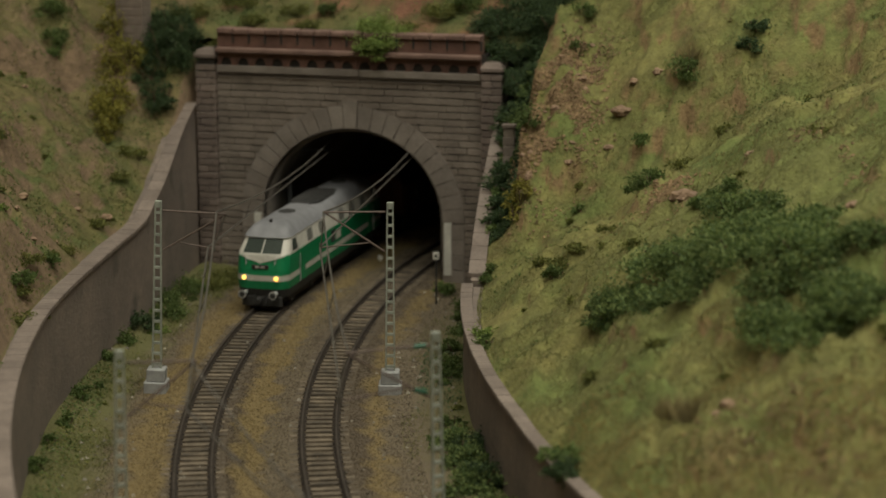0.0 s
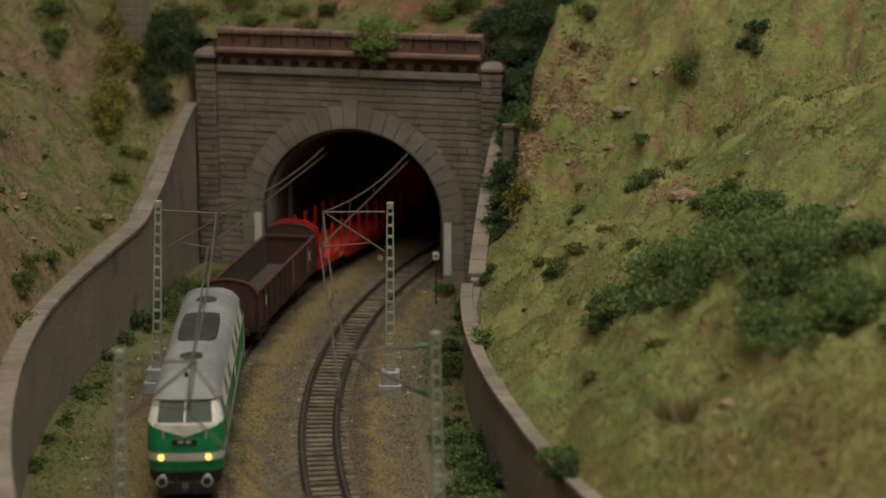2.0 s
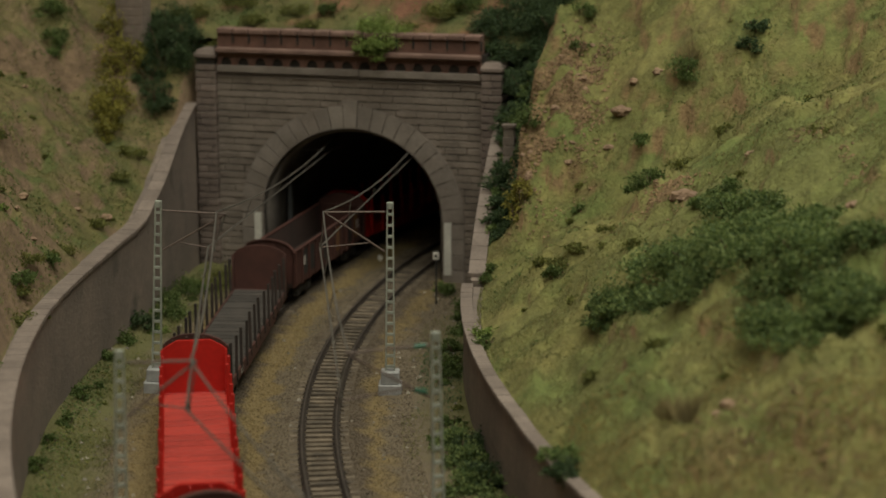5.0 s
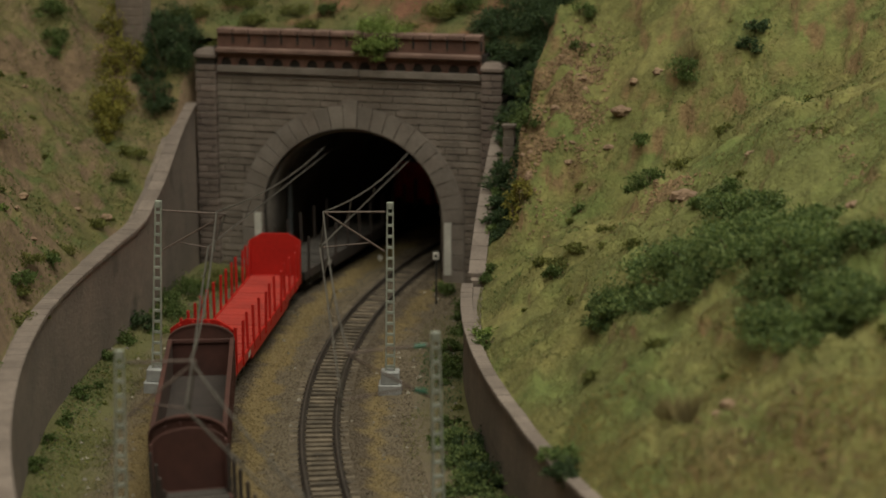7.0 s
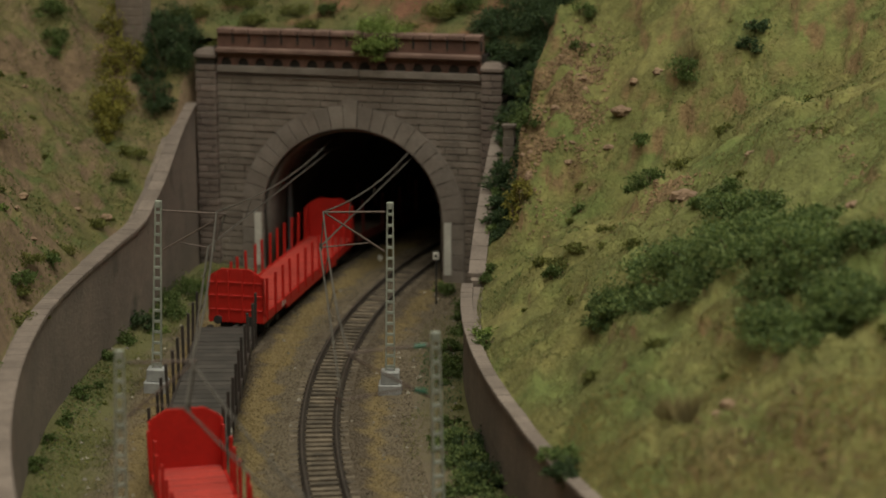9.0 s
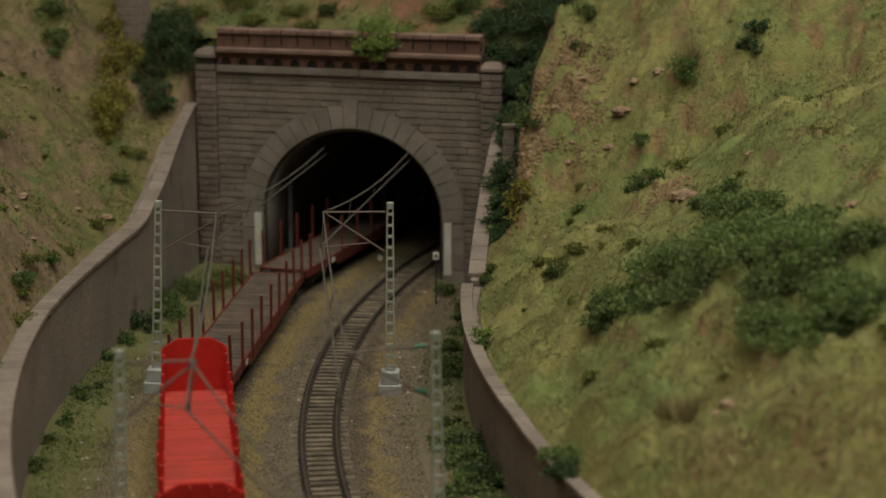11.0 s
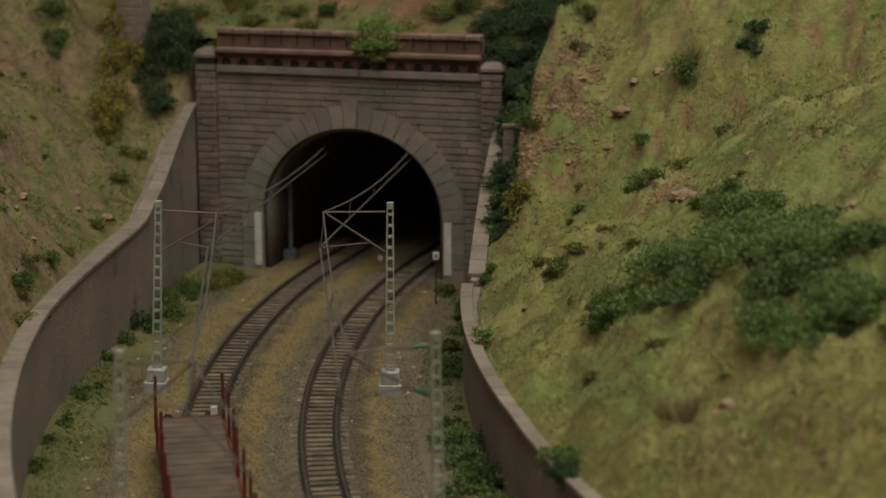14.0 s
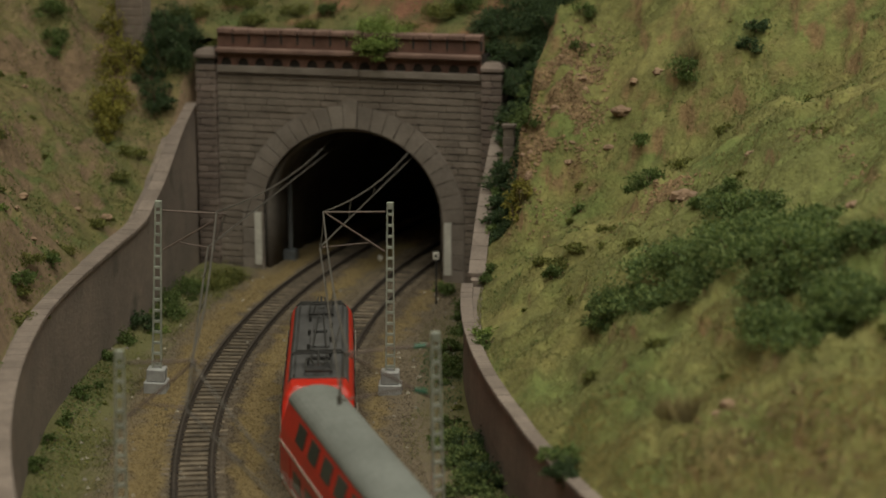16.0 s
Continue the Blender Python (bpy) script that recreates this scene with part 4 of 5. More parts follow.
def gondola(label):
    """Brown high-sided open wagon with arched end walls."""
    ob = thing("open_wagon", label, "wagon", "wagons of the goods train")
    L, hw = 79.0, 16.6
    bm = bmesh.new()
    box(bm, -L, L, -hw + 0.8, hw - 0.8, 11.5, 14.6)
    part("floor", bm, M["grey_floor"], ob, "worn grey wagon floor")
    for s in (-1, 1):
        y0, y1 = sorted((s * hw, s * (hw - 1.3)))
        bm = bmesh.new()
        box(bm, -L, L, y0, y1, 11.5, 34.0, 0.2)
        side = part("side_wall", bm, M["brown"], ob)
        y0, y1 = sorted((s * (hw - 1.31), s * (hw - 1.5)))
        bm = bmesh.new()
        box(bm, -L + 1.3, L - 1.3, y0, y1, 14.6, 33.5)
        part("lining", bm, M["brown_in"], side)
        y0, y1 = sorted((s * (hw - 1.6), s * (hw + 0.7)))
        bm = bmesh.new()
        box(bm, -L, L, y0, y1, 33.6, 35.0, 0.3)
        part("top_rail", bm, M["brown"], side)
        for k in range(12):
            x = -L + 3 + (2 * L - 6) * k / 11
            y0, y1 = sorted((s * (hw - 0.1), s * (hw + 1.1)))
            bm = bmesh.new()
            box(bm, x - 0.9, x + 0.9, y0, y1, 11.5, 34.0, 0.2)
            part("rib", bm, M["brown"], side)
        for k in (1, 2, 4, 6, 8, 9):
            x = -L + 3 + (2 * L - 6) * (k + 0.5) / 11
            y0, y1 = sorted((s * (hw - 0.05), s * (hw + 0.25)))
            bm = bmesh.new()
            box(bm, x - 4.0, x + 4.0, y0, y1, 16, 32)
            part("panel", bm, M["ochre"] if k % 3 == 1 else M["frame_black"], side)
        y0, y1 = sorted((s * (hw - 0.05), s * (hw + 0.3)))
        for x in (-60, 58):
            bm = bmesh.new()
            box(bm, x - 2.5, x + 2.5, y0, y1, 22, 28)
            part("label_bar", bm, M["lettering"], side, "small pale marking")
    for s in (-1, 1):
        poly = [(-hw, 11.5), (hw, 11.5), (hw, 34.0)]
        for k in range(1, 10):
            t = math.pi * k / 10
            poly.append((hw * math.cos(t) * (0.98 if 1 < k < 9 else 1), 34.0 + 7.6 * math.sin(t)))
        poly.append((-hw, 34.0))
        x0, x1 = sorted((s * L, s * (L - 1.4)))
        bm = bmesh.new()
        prism(bm, poly, "x", x0, x1)
        end = part("end_wall", bm, M["brown"], ob, "arched brown end wall")
        x0, x1 = sorted((s * (L + 1.0), s * (L - 1.8)))
        bm = bmesh.new()
        for k in range(10):
            t0, t1 = math.pi * k / 10, math.pi * (k + 1) / 10
            prism(bm, [(hw * math.cos(t0), 34 + 7.6 * math.sin(t0)), (hw * math.cos(t1), 34 + 7.6 * math.sin(t1)), ((hw + 0.7) * math.cos(t1), 34 + 8.6 * math.sin(t1)), ((hw + 0.7) * math.cos(t0), 34 + 8.6 * math.sin(t0))], "x", x0, x1)
        part("rim", bm, M["brown"], end)
        x0, x1 = sorted((s * (L - 1.4), s * (L - 2.6)))
        bm = bmesh.new()
        box(bm, x0, x1, -hw + 1, hw - 1, 32.5, 34.6, 0.2)
        part("cross_bar", bm, M["brown"], end)
        for y in (-10, -3.4, 3.4, 10):
            x0, x1 = sorted((s * L, s * (L + 0.9)))
            bm = bmesh.new()
            box(bm, x0, x1, y - 0.8, y + 0.8, 12, 38 + 2.5 * (1 - abs(y) / 10), 0.2)
            part("end_rib", bm, M["brown"], end)
    bm = bmesh.new()
    for y in (-11, 11):
        box(bm, -L, L, y - 1, y + 1, 8.5, 11.5)
    part("underframe", bm, M["frame_black"], ob)
    for x in (-52, 52):
        bogie(ob, x, 21)
    buffers(ob, L, M["frame_black"])
    return ob


def stake_wagon(name, label, L, floor_mat, sill_mat, stake_mat, ends, n_stakes, stake_h=36.0, arched=False, tail=False):
    """Flat wagon with a planked floor and stakes, with or without end walls; L is half the floor."""
    ob = thing(name, label, "wagon", "wagons of the goods train")
    hw = 16.8
    bm = bmesh.new()
    box(bm, -L, L, -hw + 1.2, hw - 1.2, 10.5, 13.6)
    part("deck_frame", bm, M["frame_black"], ob)
    n = int(2 * L / 7.6)
    pitch = 2 * L / n
    bm = bmesh.new()
    box(bm, -pitch / 2 + 0.4, pitch / 2 - 0.4, -hw + 1.3, hw - 1.3, 13.4, 14.6, 0.15)
    me = mesh_of(bm, floor_mat, name="plank")
    for k in range(n):
        piece("plank", me, ob, pose(-L + pitch * (k + 0.5), 0, random.uniform(-0.12, 0.12)))
    for s in (-1, 1):
        y0, y1 = sorted((s * (hw - 1.3), s * hw))
        bm = bmesh.new()
        box(bm, -L, L, y0, y1, 9.5, 15.0, 0.2)
        box(bm, -L * 0.55, L * 0.55, y0, y1, 7.2, 9.5)
        part("side_sill", bm, sill_mat, ob)
        x0, x1 = sorted((s * L, s * (L - 1.2)))
        bm = bmesh.new()
        box(bm, x0, x1, -hw + 1.3, hw - 1.3, 9.5, 15.0, 0.2)
        part("end_sill", bm, sill_mat, ob)
        bm = bmesh.new()
        y0, y1 = sorted((s * (hw - 0.9), s * (hw + 0.6)))
        box(bm, -0.75, 0.75, y0, y1, 10.5, stake_h, 0.15)
        me = mesh_of(bm, stake_mat, name="stake")
        for k in range(n_stakes):
            x = -L + 7 + (2 * L - 14) * k / (n_stakes - 1)
            piece("stake", me, ob, pose(x, 0, 0, random.uniform(-1.5, 1.5), random.uniform(-1.0, 1.0), 0))
        bm = bmesh.new()
        y0, y1 = sorted((s * (hw + 0.1), s * (hw + 0.35)))
        box(bm, L * 0.62 - 3, L * 0.62 + 3, y0, y1, 10.5, 13.5)
        part("marking_bar", bm, M["lettering"], ob, "small pale marking")
    if ends:
        for s in (-1, 1):
            if arched:
                poly = [(-hw, 10), (hw, 10), (hw, 35)] + [(hw * math.cos(math.pi * k / 8), 35 + 8 * math.sin(math.pi * k / 8)) for k in range(1, 8)] + [(-hw, 35)]
            else:
                poly = [(-hw, 10), (hw, 10), (hw, 37.0), (hw - 2.5, 39.0), (8.5, 42.3), (-8.5, 42.3), (-hw + 2.5, 39.0), (-hw, 37.0)]
            x0, x1 = sorted((s * (L + 0.2), s * (L + 2.0)))
            bm = bmesh.new()
            prism(bm, poly, "x", x0, x1)
            end = part("end_wall", bm, sill_mat, ob, "tall end wall with angled top")
            for y in (-11.5, -4.2, 4.2, 11.5):
                a0, a1 = sorted((s * (L + 2.0), s * (L + 3.0)))
                bm = bmesh.new()
                box(bm, a0, a1, y - 0.7, y + 0.7, 10.5, 38 + (3.5 if abs(y) < 6 else 1.4), 0.15)
                part("end_rib", bm, sill_mat, end)
            for z in (17, 25.5, 33.5):
                a0, a1 = sorted((s * (L + 1.9), s * (L + 2.7)))
                bm = bmesh.new()
                box(bm, a0, a1, -hw + 0.4, hw - 0.4, z, z + 1.2, 0.15)
                part("end_rail", bm, sill_mat, end)
            for y in (-hw + 0.6, hw - 0.6):
                a0, a1 = sorted((s * (L - 5), s * (L + 2.0)))
                bm = bmesh.new()
                prism(bm, [(a0, 14.0), (a1, 14.0), (s * (L + 2.0), 37.0), (s * (L - 1.0), 37.0)] if s > 0 else [(a0, 14.0), (a1, 14.0), (s * (L - 1.0), 37.0), (s * (L + 2.0), 37.0)], "y", y - 0.6, y + 0.6)
                part("corner_gusset", bm, sill_mat, end)
    if tail:
        bm = bmesh.new()
        box(bm, -L - 1.6, -L - 0.4, 10.5, 14.0, 13.5, 19.0, 0.3)
        part("tail_marker", bm, M["white_paint"], ob, "white tail marker board")
    bm = bmesh.new()
    for y in (-9, 9):
        box(bm, -L + 2, L - 2, y - 1, y + 1, 7.5, 10.5)
    part("underframe", bm, M["frame_black"], ob)
    for x in (-L + 26, L - 26):
        bogie(ob, x, 21)
    buffers(ob, L, M["frame_black"])
    return ob


def electric_loco():
    ob = thing("electric_locomotive", "bright red model electric locomotive with dark grey roof", "locomotive")
    spec = [(8.8, 86.0, 15.8, 3.0, 0.3), (12.5, 88.0, 17.2, 3.0, 0.5), (14.5, 88.2, 17.3, 3.0, 0.5), (28, 88.0, 17.3, 3.0, 0.5), (36.5, 82.0, 16.6, 3.0, 0.5), (39.5, 80.5, 15.6, 3.0, 0.4), (42.5, 78.5, 13.5, 3.0, 0.3), (43.4, 77.5, 12.6, 3.0, 0.3)]
    rings = [rounded_ring(xh, yh, r, z, 4, nose) for z, xh, yh, r, nose in spec]
    for name, lo, hi, mat, label in (("skirt", 0, 1, "frame_black", "black skirt"), ("white_band", 1, 2, "cream", "white line along the lower side"), ("body", 2, 7, "el_red", "glossy red body")):
        bm = bmesh.new()
        loft(bm, rings[lo:hi + 1], cap_top=name == "body", cap_bottom=name == "skirt")
        part(name, bm, M[mat], ob, label)
    bm = bmesh.new()
    prism(bm, [(-15.3, 39.6), (-12.9, 43.9), (12.9, 43.9), (15.3, 39.6), (13.0, 39.6), (-13.0, 39.6)], "x", -66, 72)
    roof = part("roof", bm, M["el_roof"], ob, "dark grey equipment roof")
    for y in (-11.5, 11.5):
        bm = bmesh.new()
        box(bm, -64, 70, y - 0.5, y + 0.5, 43.8, 44.8, 0.1)
        part("roof_edge", bm, M["grille"], roof)
    for x0, x1, hy, h in ((-14, 8, 5, 1.4), (14, 26, 3.5, 1.8), (-32, -22, 4, 1.2)):
        bm = bmesh.new()
        box(bm, x0, x1, -hy, hy, 43.8, 43.9 + h, 0.5)
        part("roof_box", bm, M["el_roof"], roof)
    for y in (-4, 4):
        bm = bmesh.new()
        rod(bm, (-40, y, 46.3), (42, y * 0.3, 46.3), 0.4)
        part("roof_cable", bm, M["frame_black"], roof)
    for k in range(7):
        bm = bmesh.new()
        x = -44 + 13.5 * k
        rod(bm, (x, 5.5 * (-1) ** k, 43.8), (x, 5.5 * (-1) ** k, 46.6), 0.8, 8)
        part("insulator", bm, M["frame_black"], roof)
    for x, s, up in ((54, 1, 0), (-52, -1, 0)):
        pan = []
        bm = bmesh.new()
        box(bm, x - 11, x + 11, -6.5, -5.5, 45.5, 46.6)
        box(bm, x - 11, x + 11, 5.5, 6.5, 45.5, 46.6)
        box(bm, x - 11, x - 10, -6.5, 6.5, 45.5, 46.6)
        box(bm, x + 10, x + 11, -6.5, 6.5, 45.5, 46.6)
        frame_part = part("pantograph_base", bm, M["frame_black"], roof)
        bm = bmesh.new()
        for y in (-4, 4):
            rod(bm, (x - s * 9, y, 46.6), (x + s * 12, y * 0.4, 49.5), 0.5)
        rod(bm, (x + s * 12, 0, 49.6), (x - s * 6, 0, 51.0), 0.6)
        part("pantograph_arm", bm, M["frame_black"], roof)
        bm = bmesh.new()
        for d in (-2.2, 2.2):
            rod(bm, (x - s * 6 + d, -11, 51.0), (x - s * 6 + d, 11, 51.0), 0.6)
        for y in (-11, 11):
            rod(bm, (x - s * 6, y, 51.0), (x - s * 6, y * 1.2, 49.2), 0.5)
        part("pantograph_head", bm, M["frame_black"], roof)
    for s in (-1, 1):
        for ys in (-1, 1):
            bm = bmesh.new()
            pts = [(0.8, 29.0), (14.2, 29.0), (13.6, 36.0), (0.8, 36.0)]
            vs = [bm.verts.new((s * (88.0 - 6.0 * (z - 28) / 8.5 + 0.8), ys * y, z)) for y, z in pts]
            vs2 = [bm.verts.new((s * (88.0 - 6.0 * (z - 28) / 8.5 - 0.4), ys * y, z)) for y, z in pts]
            bm.faces.new(vs)
            for k in range(4):
                bm.faces.new((vs[k], vs[(k + 1) % 4], vs2[(k + 1) % 4], vs2[k]))
            part("windscreen", bm, M["glass"], ob, "dark windscreen pane")
            bm = bmesh.new()
            rod(bm, (s * 88.2, ys * 11, 19), (s * 89.2, ys * 11, 19), 2.0, 12)
            part("lamp_housing", bm, M["cream"], ob)
            bm = bmesh.new()
            y0, y1 = sorted((ys * 17.0, ys * 17.45))
            box(bm, min(s * 70, s * 80), max(s * 70, s * 80), y0, y1, 29, 35.5, 0.1)
            part("cab_side_window", bm, M["glass"], ob)
            bm = bmesh.new()
            rod(bm, (s * 66, ys * 18.0, 13), (s * 66, ys * 18.0, 31), 0.4)
            part("handrail", bm, M["cream"], ob)
    for ys in (-1, 1):
        for x in (-44, -15, 15, 44):
            bm = bmesh.new()
            y0, y1 = sorted((ys * 17.0, ys * 17.5))
            box(bm, x - 8, x + 8, y0, y1, 27, 35.5, 0.2)
            part("side_grille", bm, M["grille"], ob)
    for x in (-48, 48):
        bogie(ob, x, 38, 6.5)
    buffers(ob, 88.0, M["frame_black"])
    return ob


def double_deck_coach():
    ob = thing("double_deck_coach", "red double-deck coach with grey rounded roof and two window rows", "coach")
    L, hw = 150.0, 16.4
    prof = [(-hw + 0.6, 8.5), (-hw, 14), (-hw - 0.2, 29), (-hw + 0.8, 35.0), (-hw + 4.2, 46.5)]
    side = prof + [(-x, z) for x, z in reversed(prof)]
    bm = bmesh.new()
    prism(bm, side, "x", -L, L)
    part("body", bm, M["el_red"], ob, "glossy red body")
    roofp = [(-hw + 4.0, 46.2)] + [(-(hw - 4.0) * math.cos(math.pi * k / 14), 46.4 + 6.4 * math.sin(math.pi * k / 14)) for k in range(15)] + [(hw - 4.0, 46.2)]
    bm = bmesh.new()
    prism(bm, roofp, "x", -L + 0.5, L - 0.5)
    part("roof", bm, M["coach_roof"], ob, "smooth grey rounded roof")
    for ys in (-1, 1):
        for k in range(11):
            x = -L + 34 + 23.2 * k
            bm = bmesh.new()
            y0, y1 = sorted((ys * (hw - 1.0), ys * (hw + 0.4)))
            box(bm, x - 7.2, x + 7.2, y0, y1, 15.0, 23.0, 0.3)
            part("window", bm, M["glass"], ob, "dark tinted window")
            bm = bmesh.new()
            lo, hi = (hw - 1.1, 36.0), (hw - 3.5, 44.2)
            vs = [bm.verts.new((xx, ys * (y + out), z + out * 0.3)) for out in (0.35, -0.6) for xx, (y, z) in ((x - 7.2, lo), (x + 7.2, lo), (x + 7.2, hi), (x - 7.2, hi))]
            for f in ((0, 1, 2, 3), (4, 5, 6, 7), (0, 1, 5, 4), (1, 2, 6, 5), (2, 3, 7, 6), (3, 0, 4, 7)):
                bm.faces.new([vs[i] for i in f])
            part("upper_window", bm, M["glass"], ob, "dark tinted window")
        for z in (28.0, 11.0):
            bm = bmesh.new()
            y0, y1 = sorted((ys * (hw - 1.0), ys * (hw + 0.45)))
            box(bm, -L + 1, L - 1, y0, y1, z, z + 1.2)
            part("white_stripe", bm, M["cream"], ob, "thin white stripe")
        for x in (-L + 14, L - 14):
            bm = bmesh.new()
            y0, y1 = sorted((ys * (hw - 1.0), ys * (hw + 0.4)))
            box(bm, x - 7.5, x + 7.5, y0, y1, 10.5, 27.5, 0.3)
            part("door", bm, M["el_red"], ob)
    for s in (-1, 1):
        bm = bmesh.new()
        box(bm, min(s * L, s * (L + 3)), max(s * L, s * (L + 3)), -6, 6, 10, 33, 0.6)
        part("gangway", bm, M["frame_black"], ob, "black rubber gangway")
    for x in (-L + 42, L - 42):
        bogie(ob, x, 29)
    buffers(ob, L, M["frame_black"])
    return ob


# The goods train on the left track, in order, each with the arc place of its middle at the start.
GOODS = [
    (diesel_loco(), -282.5, 66),
    (gondola("weathered brown open wagon with arched end walls"), -506.0, 52),
    (stake_wagon("stake_wagon", "bright red stake wagon with tall end walls", 106.5, M["red_plank"], M["red"], M["red"], True, 13), -703.0, 80),
    (stake_wagon("stake_wagon", "dark brown weathered stake wagon with arched end walls", 103.0, M["plank_dark"], M["brown"], M["dark_stake"], True, 13, 36.0, True), -925.0, 80),
    (gondola("weathered brown open wagon with arched end walls"), -1127.0, 52),
    (stake_wagon("stake_wagon", "bright red stake wagon with tall end walls", 106.5, M["red_plank"], M["red"], M["red"], True, 13), -1323.0, 80),
    (stake_wagon("flat_wagon", "flat wagon with grey planks and dark stakes", 115.0, M["plank_dark"], M["dark_stake"], M["dark_stake"], False, 10, 37.0), -1558.0, 90),
    (stake_wagon("stake_wagon", "bright red stake wagon with tall end walls", 108.0, M["red_plank"], M["red"], M["red"], True, 13), -1811.0, 82),
    (stake_wagon("flat_wagon", "flat wagon with brown planks and red-brown stakes", 122.0, M["plank"], M["stake_red"], M["stake_red"], False, 9, 38.0), -2058.0, 96),
    (stake_wagon("flat_wagon", "flat wagon with brown planks, red-brown stakes, tail marker", 121.0, M["plank"], M["stake_red"], M["stake_red"], False, 9, 38.0, tail=True), -2312.0, 95),
]
REGIONAL = [(electric_loco(), 52.2, 48), (double_deck_coach(), 307.8, 108)]


def goods_way(t):
    """How far the goods train has come after t seconds: it gains a little speed in the middle."""
    s = 171.0 * t
    if t > 4.4:
        s += 14.6 * ((t - 4.4) ** 2 / 4.0 if t < 6.4 else t - 5.4)
    return s


def vehicle_pose(radius, s, pivot, turn):
    a = s / radius
    q = pol(math.sqrt(radius ** 2 - pivot ** 2), a, 0.0)
    return pose(q.x * MM, q.y * MM, 0, 0, 0, math.degrees(a) - 90 + turn)


# ---- planting ----
KINDS = {
    "dark": ("leaf_dark", "dense dark green leafy shrub on the hillside"),
    "deep": ("leaf_deep", "spreading dark green shrub with loose foliage"),
    "tall": ("leaf_dark", "tall ragged dark green bush beside the portal"),
    "mid": ("leaf_mid", "small mid-green leafy bush"),
    "bright": ("leaf_bright", "fresh bright green leafy bush"),
    "light": ("leaf_olive", "loose olive green undergrowth"),
    "yellow": ("leaf_yellow", "yellow-green leafy climbing shrub"),
    "dry": ("blade_dry", "dry brown grass tuft"),
}


def leaf_cloud(r, flat, count, size, rng, fine=1.0):
    """Many small bent leaves gathered in uneven clumps, with gaps; fine > 1 gives more and tighter clumps."""
    clumps = []
    for _ in range(max(6, int(r * 0.9 * fine * fine))):
        t, h = rng.uniform(0, 2 * math.pi), rng.random()
        d = r * math.sqrt(rng.random()) * (1 - 0.35 * h)
        clumps.append((d * math.cos(t), d * math.sin(t), flat * r * (0.1 + 0.9 * h) * (1 - 0.5 * (d / r) ** 2), r * rng.uniform(0.12, 0.30) / fine))
    verts, faces = [], []
    for _ in range(count):
        x, y, z, s = clumps[rng.randrange(len(clumps))]
        p = Vector((x + rng.gauss(0, s), y + rng.gauss(0, s), max(0.2, z + rng.gauss(0, s * 0.75))))
        d = Vector((rng.gauss(0, 1), rng.gauss(0, 1), rng.gauss(0.3, 0.8))).normalized()
        e = d.cross(Vector((rng.gauss(0, 1), rng.gauss(0, 1), rng.gauss(0, 1)))).normalized()
        u = d.cross(e)
        ln, wd = size * rng.uniform(0.6, 1.5), size * rng.uniform(0.35, 0.7)
        k = len(verts)
        verts += [p, p + d * ln * 0.5 + e * wd * 0.5 + u * wd * 0.15, p + d * ln, p + d * ln * 0.5 - e * wd * 0.5 + u * wd * 0.15]
        faces += [(k, k + 1, k + 2), (k, k + 2, k + 3)]
    return verts, faces


def shrub(kind, rho, a, r, surface):
    rng = random.Random(int(rho * 1000 + a * 100000))
    mat, label = KINDS[kind]
    q = pol(rho, a, surface(rho, a) - 0.8)
    ob = thing("dry_grass_tuft" if kind == "dry" else "shrub", label, "grass" if kind == "dry" else "shrub", "shrubs")
    put(ob, pose(q.x, q.y, q.z, 0, 0, rng.uniform(0, 360)))
    if kind == "dry":
        verts, faces = [], []
        for _ in range(int(60 * r / 4)):
            t, d = rng.uniform(0, 2 * math.pi), r * 0.5 * rng.random()
            p = Vector((d * math.cos(t), d * math.sin(t), 0))
            tip = p * 2.0 + Vector((rng.gauss(0, 1.5), rng.gauss(0, 1.5), r * rng.uniform(0.5, 1.2)))
            k = len(verts)
            verts += [p + Vector((0.25, 0, 0)), p - Vector((0.25, 0, 0)), tip]
            faces.append((k, k + 1, k + 2))
        piece("tuft", raw_mesh("tuft", verts, faces, M[mat]), ob)
        return ob
    flat = {"yellow": 1.8, "bright": 0.9, "light": 0.32, "deep": 0.62, "tall": 1.6}.get(kind, 0.85)
    count = int(min(3600, 130 + 9.0 * r * r))
    if kind == "yellow":
        count = int(count * 0.6)
    verts, faces = leaf_cloud(r, flat, count, {"yellow": 2.0, "deep": 1.9}.get(kind, 1.7), rng, {"deep": 1.9, "tall": 1.5, "dark": 1.4, "yellow": 1.4}.get(kind, 1.2))
    piece("foliage", raw_mesh("foliage", verts, faces, M[mat]), ob)
    bm = bmesh.new()
    for _ in range(4):
        t = rng.uniform(0, 2 * math.pi)
        rod(bm, (0, 0, -1.5), (r * 0.5 * math.cos(t), r * 0.5 * math.sin(t), r * flat * rng.uniform(0.5, 0.9)), 0.35, 4)
    part("stem", bm, M["twig"], ob)
    return ob


shrub("deep", 891, 0.131, 17.9, hill_right)
shrub("deep", 872, 0.129, 21.9, hill_right)
shrub("deep", 848, 0.128, 20.0, hill_right)
shrub("deep", 855, 0.188, 24.6, hill_right)
shrub("deep", 863, 0.268, 21.0, hill_right)
shrub("deep", 840, 0.234, 21.9, hill_right)
shrub("deep", 840, 0.281, 19.2, hill_right)
shrub("deep", 819, 0.256, 14.4, hill_right)
shrub("deep", 873, 0.187, 18.9, hill_right)
shrub("mid", 829, 0.115, 12.2, hill_right)
shrub("deep", 860, 0.302, 17.0, hill_right)
shrub("deep", 899, 0.130, 12.0, hill_right)
shrub("deep", 842, 0.312, 15.3, hill_right)
shrub("mid", 829, 0.057, 9.9, hill_right)
